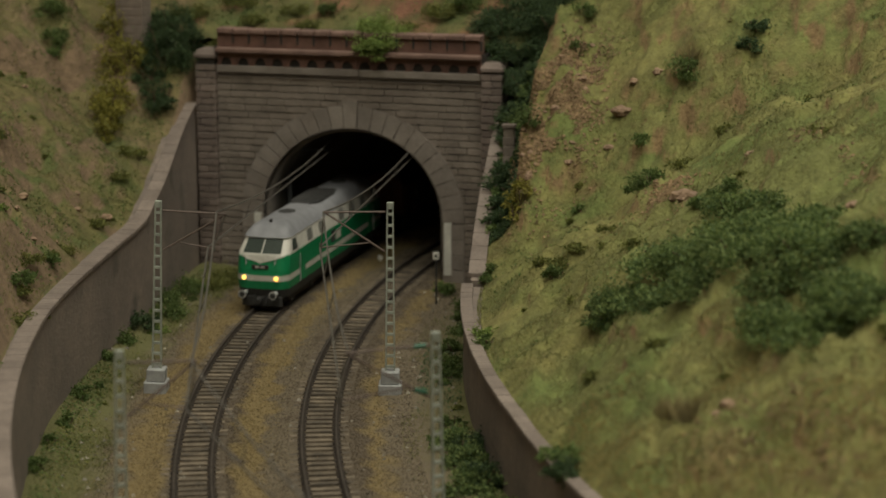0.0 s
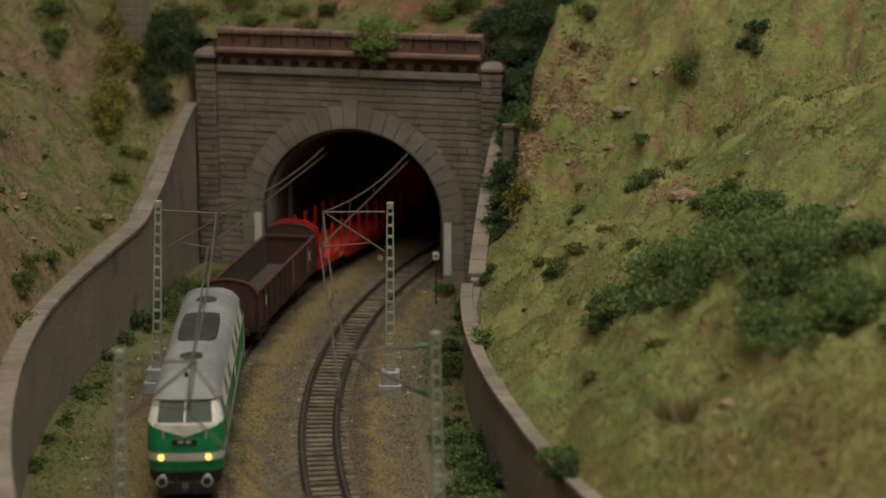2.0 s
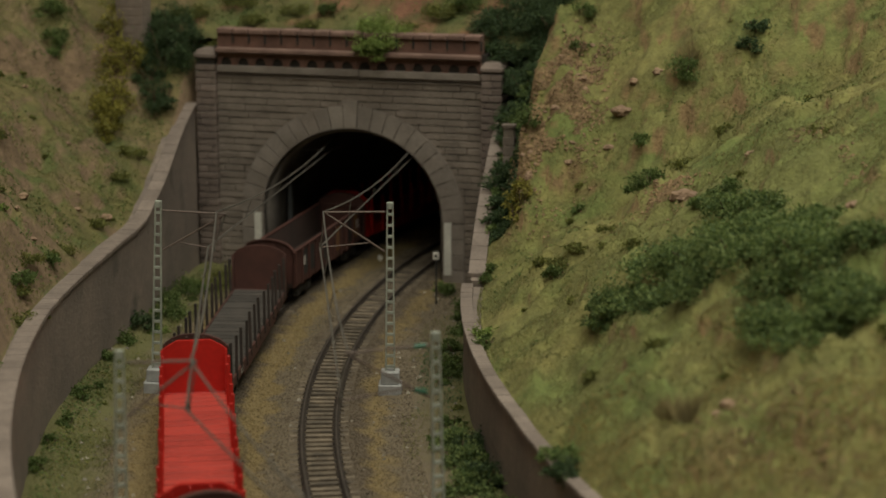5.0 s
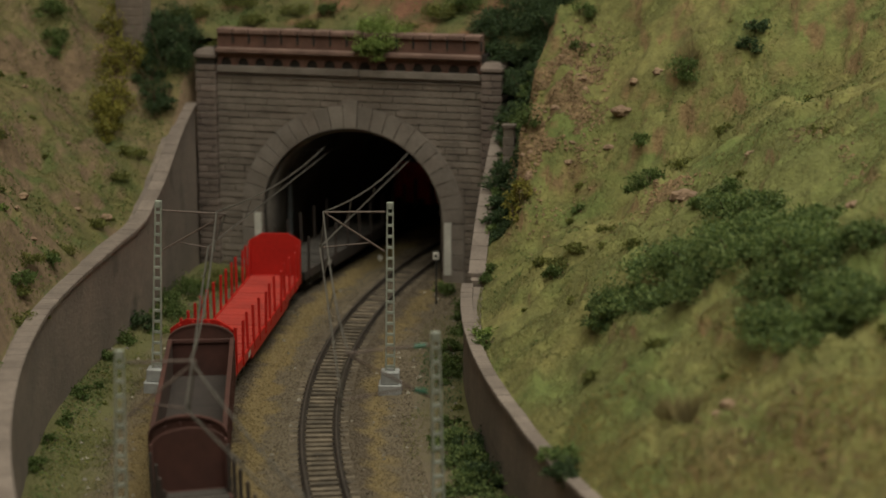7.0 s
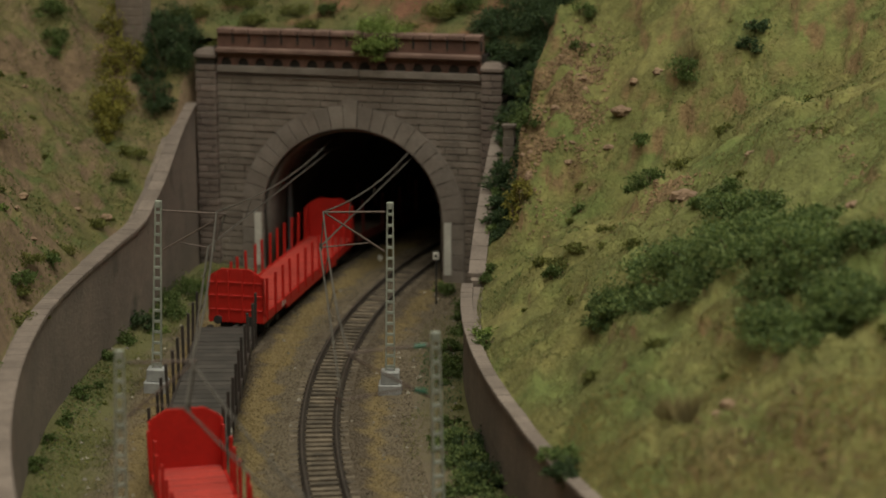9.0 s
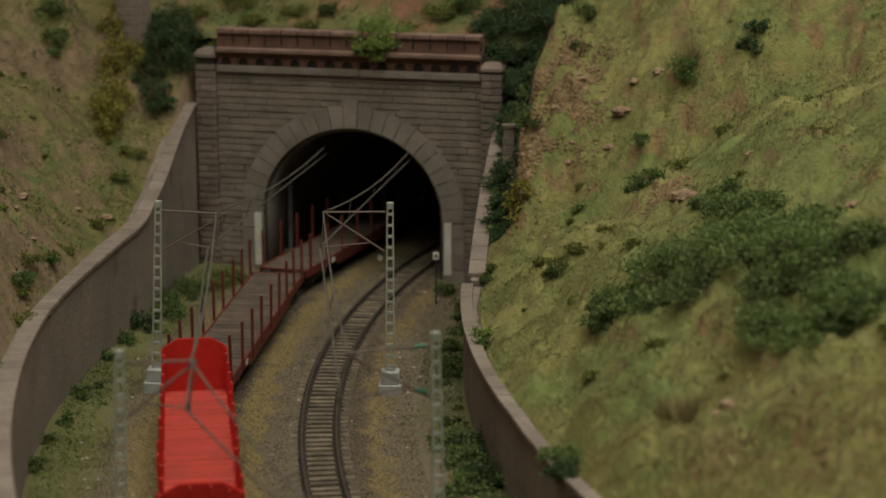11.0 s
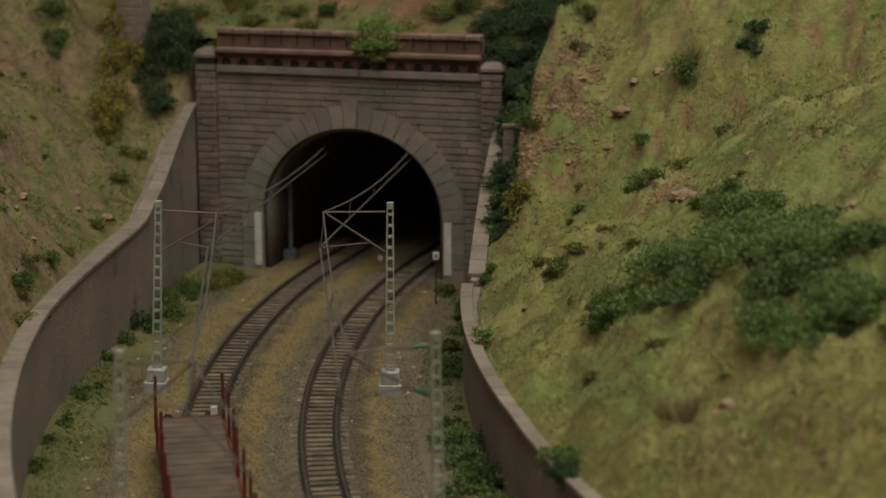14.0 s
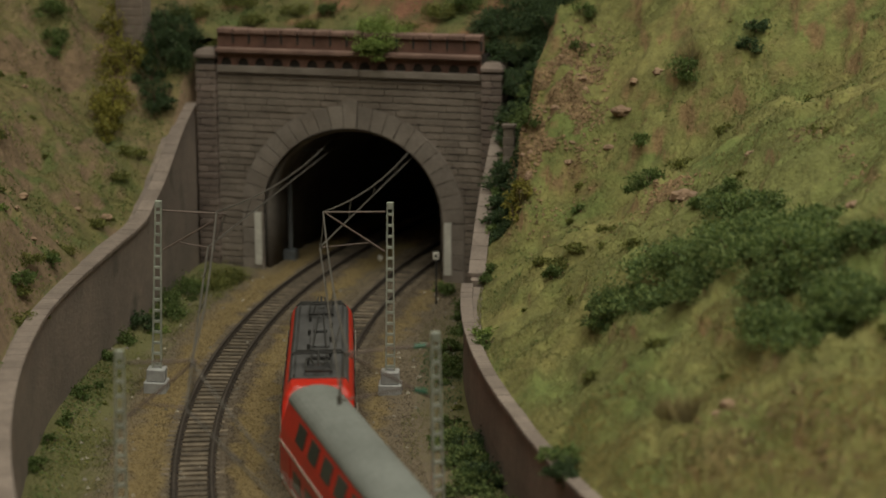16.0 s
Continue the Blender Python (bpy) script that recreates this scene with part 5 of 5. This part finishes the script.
shrub("deep", 839, 0.183, 19.0, hill_right)
shrub("deep", 881, 0.159, 15.6, hill_right)
shrub("mid", 857, -0.055, 10.6, hill_right)
shrub("dark", 797, -0.149, 9.3, hill_right)
shrub("dark", 802, -0.135, 7.9, hill_right)
shrub("dry", 834, -0.147, 11.6, hill_right)
shrub("mid", 912, -0.265, 8.8, hill_right)
shrub("mid", 861, -0.113, 6.5, hill_right)
shrub("mid", 896, -0.106, 5.2, hill_right)
shrub("yellow", 931, -0.121, 9.9, hill_right)
shrub("mid", 931, -0.167, 12.3, hill_right)
shrub("mid", 910, 0.005, 7.7, hill_right)
shrub("bright", 949, 0.035, 7.0, hill_right)
shrub("dry", 909, 0.287, 11.0, hill_right)
shrub("dry", 914, 0.277, 9.0, hill_right)
shrub("dry", 903, 0.279, 8.0, hill_right)
shrub("dark", 954, 0.259, 9.3, hill_right)
shrub("mid", 946, -0.093, 4.6, hill_right)
shrub("dark", 960, -0.316, 24.8, hill_top)
shrub("dark", 972, -0.295, 18.6, hill_top)
shrub("dark", 934, -0.314, 20.4, hill_right)
shrub("dark", 942, -0.302, 19.2, hill_right)
shrub("dark", 946, -0.275, 13.4, hill_right)
shrub("dark", 946, -0.202, 10.5, hill_right)
shrub("dark", 950, -0.163, 9.3, hill_right)
shrub("dark", 949, -0.132, 8.1, hill_right)
shrub("mid", 995, -0.239, 9.0, verge)
shrub("mid", 968, -0.093, 8.0, verge)
shrub("mid", 966, -0.049, 7.7, verge)
shrub("dark", 959, 0.099, 12.0, verge)
shrub("dark", 959, 0.145, 12.8, verge)
shrub("mid", 972, -0.167, 6.6, verge)
shrub("mid", 1158, -0.195, 12.0, verge)
shrub("light", 1148, -0.239, 15.5, verge)
shrub("mid", 1152, -0.148, 11.5, verge)
shrub("dark", 1160, -0.118, 12.2, verge)
shrub("bright", 1150, -0.118, 6.8, verge)
shrub("mid", 1162, 0.044, 6.3, verge)
shrub("mid", 1169, 0.104, 7.4, verge)
shrub("tall", 1200, -0.261, 21.5, hill_left)
shrub("tall", 1201, -0.278, 19.4, hill_left)
shrub("tall", 1189, -0.275, 14.8, hill_left)
shrub("light", 1182, 0.052, 9.9, hill_left)
shrub("light", 1176, 0.038, 6.7, hill_left)
shrub("bright", 1207, -0.023, 3.1, hill_left)
shrub("light", 1198, -0.300, 16.0, hill_left)
shrub("light", 1169, -0.318, 15.7, hill_top)
shrub("light", 1127, -0.311, 11.3, hill_top)
shrub("mid", 1099, -0.309, 8.2, hill_top)
shrub("light", 1021, -0.316, 14.0, hill_top)
shrub("mid", 1005, -0.322, 12.1, hill_top)
shrub("dark", 950, -0.290, 20.0, hill_right)
shrub("dark", 935, -0.275, 16.0, hill_right)
shrub("dark", 949, -0.255, 14.0, hill_right)
shrub("dark", 950, -0.235, 11.0, hill_right)
shrub("dark", 951, -0.215, 10.0, hill_right)
shrub("dark", 980, -0.300, 16.0, hill_top)
shrub("deep", 865, 0.150, 20.0, hill_right)
shrub("deep", 850, 0.240, 20.0, hill_right)
shrub("deep", 835, 0.160, 16.0, hill_right)
shrub("deep", 830, 0.215, 18.0, hill_right)
shrub("tall", 1206, -0.270, 18.0, hill_left)
shrub("bright", 1058, -0.2655, 9.5, lambda rho, a: 149.0)
shrub("bright", 1050, -0.2665, 11.0, lambda rho, a: 154.0)
shrub("bright", 1054, -0.278, 16.0, lambda rho, a: 158.0)
shrub("light", 1150, -0.300, 12.0, hill_top)
shrub("light", 1110, -0.300, 10.0, hill_top)
shrub("light", 1040, -0.300, 9.0, hill_top)
shrub("light", 1152, -0.215, 13.0, verge)
shrub("mid", 1160, -0.170, 11.0, verge)

shrub("dark", 942, -0.250, 9.5, hill_right)
shrub("dark", 947, -0.235, 9.2, hill_right)
shrub("dark", 942, -0.220, 8.9, hill_right)
shrub("dark", 947, -0.205, 8.6, hill_right)
shrub("dark", 942, -0.190, 8.3, hill_right)
shrub("dark", 947, -0.175, 8.0, hill_right)
shrub("dark", 942, -0.160, 7.7, hill_right)
shrub("dark", 947, -0.145, 7.4, hill_right)
shrub("dark", 942, -0.130, 7.1, hill_right)
shrub("deep", 966, 0.085, 13, verge)
shrub("deep", 963, 0.115, 13, verge)
shrub("deep", 965, 0.150, 15, verge)
shrub("deep", 964, 0.190, 14, verge)
shrub("deep", 966, 0.220, 14, verge)
shrub("mid", 968, -0.060, 7, verge)
shrub("mid", 967, -0.030, 7, verge)
shrub("mid", 968, -0.130, 8, verge)
shrub("mid", 975, -0.200, 9, verge)
shrub("dark", 966, -0.220, 9, verge)
shrub("mid", 965, 0.050, 6, verge)
shrub("mid", 1160, -0.090, 8, verge)
shrub("mid", 1163, -0.060, 6, verge)
shrub("mid", 1164, 0.000, 5, verge)
shrub("mid", 1166, 0.070, 5, verge)
shrub("light", 1195, -0.200, 10.3, hill_left)
shrub("light", 1192, -0.170, 8, hill_left)
shrub("light", 1188, -0.120, 8, hill_left)
shrub("light", 1186, -0.060, 8.0, hill_left)
shrub("light", 1190, 0.000, 10.3, hill_left)
shrub("light", 1186, 0.030, 8, hill_left)
shrub("light", 1240, -0.100, 10, hill_left)
shrub("light", 1222, -0.040, 9, hill_left)
shrub("yellow", 1216, -0.255, 13, hill_left)
shrub("yellow", 1214, -0.215, 11, hill_left)
shrub("light", 915, -0.020, 6, hill_right)
shrub("light", 885, -0.030, 6, hill_right)
shrub("light", 870, 0.040, 7, hill_right)
shrub("light", 840, -0.060, 8, hill_right)
shrub("light", 905, 0.060, 6, hill_right)
shrub("light", 780, 0.050, 8, hill_right)
shrub("light", 770, -0.050, 7, hill_right)
shrub("light", 815, -0.090, 8, hill_right)
shrub("light", 895, 0.210, 6, hill_right)
shrub("light", 850, 0.340, 7, hill_right)

shrub("tall", 1192, -0.245, 11.0, hill_left)
for _rho, _a, _r in ((832, 0.065, 9), (840, 0.045, 8), (824, 0.095, 10), (836, 0.09, 13), (822, 0.12, 12), (812, 0.165, 11), (815, 0.20, 13), (848, 0.295, 15), (900, 0.118, 9)):
    shrub("deep", _rho, _a, _r, hill_right)
shrub("tall", 1197, -0.241, 11, hill_left)
shrub("tall", 1206, -0.252, 12, hill_left)
for _rho, _a, _r, _z in ((962, -0.272, 9, 136), (955, -0.268, 10, 126), (966, -0.281, 12, 146), (948, -0.262, 10, 118), (975, -0.286, 12, 150)):
    shrub("dark", _rho, _a, _r, lambda rho, a, z=_z: z)
shrub("bright", 1049, -0.279, 20.0, lambda rho, a: 152.0)
shrub("bright", 1052, -0.2655, 11.0, lambda rho, a: 146.0)
shrub("light", 1168, -0.284, 11.0, lambda rho, a: 147.0)
shrub("mid", 857, -0.070, 13, hill_right)
shrub("mid", 838, -0.140, 12, hill_right)
shrub("mid", 906, -0.213, 9, hill_right)
shrub("yellow", 934, -0.118, 6, hill_right)
shrub("light", 905, -0.004, 9, hill_right)
shrub("light", 898, -0.010, 7, hill_right)
shrub("deep", 949, 0.236, 9, hill_right)
shrub("deep", 945, 0.248, 8, hill_right)
shrub("mid", 948, 0.050, 7, hill_right)
shrub("mid", 949, -0.088, 7, hill_right)
for _k in range(30):
    _rng = random.Random(640 + _k)
    shrub(_rng.choice(("dark", "dark", "deep")), round(_rng.uniform(937, 949)), round(_rng.uniform(-0.275, -0.125), 3), round(_rng.uniform(4.0, 7.0), 1), hill_right)
for _rho, _a, _r in ((1236, -0.262, 14), (1228, -0.247, 15), (1221, -0.232, 14), (1217, -0.215, 13), (1222, -0.225, 12), (1213, -0.205, 9)):
    shrub("yellow", _rho, _a, _r, hill_left)
for _rho, _a, _r in ((1272, -0.247, 12), (1262, -0.233, 12), (1258, -0.224, 8), (1183, -0.025, 7), (1188, 0.029, 9), (1186, 0.012, 7)):
    shrub("mid", _rho, _a, _r, hill_left)
for _k in range(22):
    _rng = random.Random(700 + _k)
    shrub(_rng.choice(("light", "light", "dry")), round(_rng.uniform(760, 945)), round(_rng.uniform(-0.22, 0.33), 3), round(_rng.uniform(2.0, 4.5), 1), hill_right)
for _k in range(26):
    _rng = random.Random(800 + _k)
    shrub(_rng.choice(("light", "light", "dry")), round(_rng.uniform(1183, 1280)), round(_rng.uniform(-0.24, 0.10), 3), round(_rng.uniform(2.0, 5.0), 1), hill_left)
for _k in range(22):
    _rng = random.Random(850 + _k)
    shrub(_rng.choice(("light", "mid")), round(_rng.choice((_rng.uniform(1148, 1168), _rng.uniform(960, 980)))), round(_rng.uniform(-0.22, 0.25), 3), round(_rng.uniform(1.8, 4.0), 1), verge)


def fibres(name, count, rho_span, a_span, surface, mat, label, tall, keep, seed):
    """Static grass: thin upright fibres, thinned by a patch pattern."""
    rng = random.Random(seed)
    verts, faces = [], []
    for _ in range(count):
        rho, a = rng.uniform(*rho_span), rng.uniform(*a_span)
        m = rough(rho, a * 1000, seed, 0.018)
        if m + rng.gauss(0, 0.12) < keep:
            continue
        p = pol(rho, a, surface(rho, a) - 0.3)
        t = rng.uniform(0, 2 * math.pi)
        w = Vector((math.cos(t), math.sin(t), 0)) * rng.uniform(0.16, 0.3)
        tip = Vector((rng.gauss(0, 0.9), rng.gauss(0, 0.9), tall * rng.uniform(0.4, 1.15)))
        k = len(verts)
        verts += [p - w, p + w, p + tip]
        faces.append((k, k + 1, k + 2))
    ob = new(name, raw_mesh(name, verts, faces, M[mat]))
    return tagged(ob, label, "grass", kind="stuff")


def flakes(name, count, rho_span, a_span, surface, mat, label, keep, seed, size=1.3):
    """Scattered leaf flakes lying in patches on the slope."""
    rng = random.Random(seed)
    verts, faces = [], []
    for _ in range(count):
        rho, a = rng.uniform(*rho_span), rng.uniform(*a_span)
        if rough(rho, a * 1000, seed, 0.022) + rng.gauss(0, 0.08) < keep:
            continue
        p = pol(rho, a, surface(rho, a) + rng.uniform(-0.2, 1.6))
        d = Vector((rng.gauss(0, 1), rng.gauss(0, 1), rng.gauss(0, 0.6))).normalized()
        e = d.cross(Vector((rng.gauss(0, 0.5), rng.gauss(0, 0.5), 1))).normalized()
        s = size * rng.uniform(0.5, 1.4)
        k = len(verts)
        verts += [p - d * s * 0.5, p + e * s * 0.4, p + d * s * 0.5, p - e * s * 0.4]
        faces.append((k, k + 1, k + 2, k + 3))
    ob = new(name, raw_mesh(name, verts, faces, M[mat]))
    return tagged(ob, label, "grass", kind="stuff")


fibres("grass_right", 240000, (690, 951), (-0.34, 0.40), hill_right, "blade", "short yellow-green static grass on the hillside", 1.9, -0.12, 101)
fibres("dry_grass_right", 30000, (690, 951), (-0.34, 0.40), hill_right, "blade_dry", "straw-coloured dry grass between the green", 2.4, 0.10, 102)
fibres("grass_left", 90000, (1180, 1330), (-0.36, 0.20), hill_left, "blade", "patchy olive grass on the earth slope", 2.2, 0.0, 103)
fibres("dry_grass_left", 22000, (1180, 1330), (-0.36, 0.20), hill_left, "blade_dry", "dry ochre grass on the earth slope", 2.0, 0.0, 104)
fibres("grass_top", 16000, (945, 1190), (-0.42, -0.294), hill_top, "blade", "grass on the slope over the tunnel", 3.2, -0.1, 105)
fibres("grass_verge_left", 16000, (1136, 1169), (-0.27, 0.34), verge, "blade_verge", "mossy grass strip along the wall", 1.9, -0.12, 106)
fibres("grass_verge_right", 12000, (959, 992), (-0.27, 0.34), verge, "blade_verge", "mossy grass strip along the wall", 1.9, 0.0, 107)
fibres("dry_grass_verge", 12000, (1128, 1166), (-0.25, 0.34), verge, "blade_dry", "dry straw along the verge", 1.6, 0.02, 109)
fibres("straw_between_tracks", 14000, (1054, 1078), (-0.45, 0.34), verge, "blade_dry", "dry straw tufts between the tracks", 1.1, 0.0, 108)
fibres("straw_low", 42000, (850, 947), (0.22, 0.42), hill_right, "straw", "ochre straw low on the grassy slope", 2.0, -0.04, 110)
flakes("weeds_right", 26000, (690, 951), (-0.34, 0.40), hill_right, "leaf_mid", "low green weeds on the hillside", 0.33, 111)
flakes("weeds_left", 45000, (1178, 1330), (-0.36, 0.20), hill_left, "leaf_mid", "low green weeds on the earth slope", 0.10, 112)
flakes("weeds_top", 9000, (945, 1190), (-0.40, -0.294), hill_top, "leaf_mid", "low weeds over the tunnel", 0.0, 113, 1.6)
flakes("weeds_verge_left", 7000, (1150, 1169), (-0.26, 0.34), verge, "leaf_mid", "creeping weeds at the foot of the wall", 0.08, 114)
flakes("moss_verge_left", 15000, (1134, 1168), (-0.26, 0.34), verge, "leaf_olive", "olive moss on the verge", 0.0, 117, 1.0)
flakes("ivy_bank", 20000, (935, 949), (-0.285, -0.115), hill_right, "leaf_dark", "dark ivy on the bank above the wing wall", -0.25, 116, 2.2)
flakes("weeds_verge_right", 7000, (959, 984), (-0.26, 0.34), verge, "leaf_dark", "creeping weeds at the foot of the wall", 0.05, 115)


def stones(name, count, rho_span, a_span, surface, label, size, seed, avoid, mat="grain"):
    """Ballast grains: small four-sided chips."""
    rng = random.Random(seed)
    verts, faces = [], []
    for _ in range(count):
        rho, a = rng.uniform(*rho_span), rng.uniform(*a_span)
        near = min(abs(rho - R_LEFT), abs(rho - R_RIGHT))
        if near < avoid and rng.random() < 0.75:
            continue
        if min(abs(abs(rho - R_LEFT) - 8.7), abs(abs(rho - R_RIGHT) - 8.7)) < 1.6:
            continue
        p = pol(rho, a, surface(rho, a) - 0.1)
        s = size * rng.uniform(0.5, 1.5)
        t = rng.uniform(0, 2)
        k = len(verts)
        for j in range(3):
            verts.append(p + Vector((s * math.cos(t + 2.1 * j), s * math.sin(t + 2.1 * j), 0)))
        verts.append(p + Vector((rng.gauss(0, 0.15), rng.gauss(0, 0.15), s * rng.uniform(0.6, 1.1))))
        faces += [(k, k + 1, k + 3), (k + 1, k + 2, k + 3), (k + 2, k, k + 3)]
    ob = new(name, raw_mesh(name, verts, faces, M[mat]))
    return tagged(ob, label, "ballast", kind="stuff")


def crumbs(name, count, rho, a, spread_r, spread_a, label, size, seed):
    """Loose earth clods gathered about one place on the grassy hill."""
    rng = random.Random(seed)
    verts, faces = [], []
    for _ in range(count):
        r, b = rng.gauss(rho, spread_r), rng.gauss(a, spread_a)
        if r > 947 or rough(r, b * 1000, seed, 0.05) + rng.gauss(0, 0.1) < -0.05:
            continue
        p = pol(r, b, hill_right(r, b) - 0.3)
        q = size * rng.choice((0.4, 0.5, 0.7, 0.9, 1.4))
        t = rng.uniform(0, 2)
        k = len(verts)
        for j in range(4):
            verts.append(p + Vector((q * rng.uniform(0.7, 1.3) * math.cos(t + 1.57 * j), q * rng.uniform(0.7, 1.3) * math.sin(t + 1.57 * j), 0)))
        verts.append(p + Vector((rng.gauss(0, 0.3), rng.gauss(0, 0.3), q * rng.uniform(0.4, 1.0))))
        faces += [(k, k + 1, k + 4), (k + 1, k + 2, k + 4), (k + 2, k + 3, k + 4), (k + 3, k, k + 4)]
    ob = new(name, raw_mesh(name, verts, faces, M["clod"]))
    return tagged(ob, label, "earth", kind="stuff")


crumbs("earth_bank", 36000, 917, -0.180, 13, 0.026, "bare crumbling ochre earth on the bank", 0.95, 131)
crumbs("earth_scarp", 5000, 850, -0.012, 6, 0.014, "bare orange earth on a small scarp", 0.8, 132)
crumbs("earth_ledge", 500, 787, 0.052, 4, 0.012, "brown earth on a ledge in the grass", 0.9, 133)
crumbs("earth_ledge", 500, 785, 0.128, 4, 0.014, "brown earth on a ledge in the grass", 0.9, 134)
crumbs("earth_foot", 4000, 893, 0.352, 14, 0.028, "ochre earth low on the grassy slope", 0.7, 135)

stones("ballast_grains", 150000, (985, 1140), (-0.42, 0.34), verge, "brown and ochre ballast chippings between the tracks", 0.55, 121, 15.0)
stones("loose_stones", 700, (962, 1166), (-0.25, 0.34), verge, "loose pale stones on the verge", 1.3, 122, 30.0, "pebble")


def rock(rho, a, r, surface):
    rng = random.Random(int(rho + a * 9000))
    bm = bmesh.new()
    bmesh.ops.create_icosphere(bm, subdivisions=3, radius=1.0)
    for v in bm.verts:
        f = 1 + 0.45 * noise.noise(v.co * 1.6 + Vector((rho, a * 50, 0)))
        v.co = Vector((v.co.x * r * 1.2 * f, v.co.y * r * f, v.co.z * r * 0.7 * f))
    q = pol(rho, a, surface(rho, a) + r * 0.15)
    ob = part("rock", bm, M["rock"])
    put(ob, pose(q.x, q.y, q.z, 0, 0, rng.uniform(0, 360)))
    tagged(ob, "small brown rock half sunk in the grass", "rock", "rocks")


rock(874, -0.150, 4.7, hill_right)
rock(854, -0.164, 3.2, hill_right)
rock(811, 0.018, 3.4, hill_right)
rock(796, 0.176, 3.6, hill_right)
rock(844, 0.006, 6.0, hill_right)
rock(905, 0.308, 2.6, hill_right)
rock(880, -0.135, 3.0, hill_right)
rock(868, -0.165, 2.6, hill_right)
rock(898, 0.300, 2.8, hill_right)
for _k in range(26):
    _rng = random.Random(500 + _k)
    rock(_rng.uniform(898, 934), _rng.uniform(-0.23, -0.13), _rng.uniform(0.9, 2.4), hill_right)
for _k in range(16):
    _rng = random.Random(900 + _k)
    rock(_rng.uniform(1190, 1260), _rng.uniform(-0.24, 0.02), _rng.uniform(0.9, 2.2), hill_left)
rock(1186, -0.135, 3.2, hill_left)
rock(1215, -0.08, 3.0, hill_left)


# ---- small structures ----
def stone_block(name, label, rho, a, z0, z1, sx, sy, mat, cap=True):
    ob = thing(name, label, "post")
    put(ob, polar_pose(rho, a, 0))
    bm = bmesh.new()
    box(bm, -sy / 2, sy / 2, -sx / 2, sx / 2, z0, z1, 0.4)
    part("shaft", bm, M[mat], ob)
    bm = bmesh.new()
    box(bm, -sy / 2 - 0.8, sy / 2 + 0.8, -sx / 2 - 0.8, sx / 2 + 0.8, z1, z1 + 2.2, 0.4)
    part("cap", bm, M["coping"], ob)
    for k in range(int((z1 - z0) / 6)):
        z = z0 + 6 * k + 5.6
        bm = bmesh.new()
        box(bm, -sy / 2 - 0.25, sy / 2 + 0.25, -sx / 2 - 0.25, sx / 2 + 0.25, z - 5.2, z, 0.2)
        part("course", bm, M[mat], ob)


stone_block("stone_post", "brick post half overgrown beside the wing wall", 944, -0.179, 70, 117, 6.5, 6.5, "stone")
stone_block("stone_pier", "tall grey-brown wall pier on the hillside", 1222, -0.264, 110, 236, 19, 14, "wall")

sign = thing("trackside_sign", "small white trackside sign on a thin dark post", "sign")
put(sign, polar_pose(996, -0.212, -3.0))
bm = bmesh.new()
rod(bm, (0, 0, -2), (0, 0, 30), 0.6, 8)
part("post", bm, M["frame_black"], sign)
bm = bmesh.new()
box(bm, 0.3, 1.1, -2.0, 2.0, 28, 33, 0.2)
board = part("board", bm, M["white_paint"], sign, "plain white board")
bm = bmesh.new()
box(bm, 1.0, 1.25, -0.8, 0.8, 29.5, 31.5)
part("marking", bm, M["frame_black"], board)
marker = thing("track_marker", "small white marker between the tracks", "marker")
put(marker, polar_pose(1066, -0.315, -3.2))
bm = bmesh.new()
box(bm, -1.2, 1.2, -1.6, 1.6, -0.5, 3.0, 0.4)
part("block", bm, M["white_paint"], marker)

# ---- wall copings ----
coping_stones(wall_left, face_left, 1, -0.263, 0.38, coping_left, 9.5, 7.5)
coping_stones(wall_right, face_right, -1, -0.084, 0.44, lambda a: 38.5, 12.0, 5.0)
coping_stones(wall_wing, face_right, -1, -0.260, -0.092, lambda a: coping_right(a) - 3.5, 11.0, 8.0)


# ---- the hall round the layout ----
def hall_slab(name, x0, x1, y0, y1, z0, z1, mat, label, category):
    bm = bmesh.new()
    box(bm, x0, x1, y0, y1, z0, z1)
    return tagged(part(name, bm, M[mat]), label, category, kind="structure")


hall_slab("baseboard", -1000, 2300, -300, 2300, -34, -14, "board", "wooden baseboard under the layout", "table")
hall_slab("floor", -2200, 3600, -2600, 3400, -1150, -1100, "hall_floor", "plain grey hall floor", "floor")
hall_slab("ceiling", -2200, 3600, -2600, 3400, 1700, 1750, "hall_paint", "plain pale hall ceiling", "ceiling")
hall_slab("wall_north", -2200, 3600, 3400, 3460, -1100, 1700, "hall_paint", "plain pale hall wall", "wall")
hall_slab("wall_south", -2200, 3600, -2660, -2600, -1100, 1700, "hall_paint", "plain pale hall wall", "wall")
hall_slab("wall_west", -2260, -2200, -2600, 3400, -1100, 1700, "hall_paint", "plain pale hall wall", "wall")
hall_slab("wall_east", 3600, 3660, -2600, 3400, -1100, 1700, "hall_paint", "plain pale hall wall", "wall")


def motions():
    times = [0.4 * k for k in range(41)]
    for ob, s0, pivot in GOODS:
        walk(ob, [(t, vehicle_pose(R_LEFT, s0 + goods_way(t), pivot, 0)) for t in times])
    for ob, s_end, pivot in REGIONAL:
        walk(ob, [(t, vehicle_pose(R_RIGHT, s_end + 211.0 * (16.0 - t), pivot, 180)) for t in times])


motions()
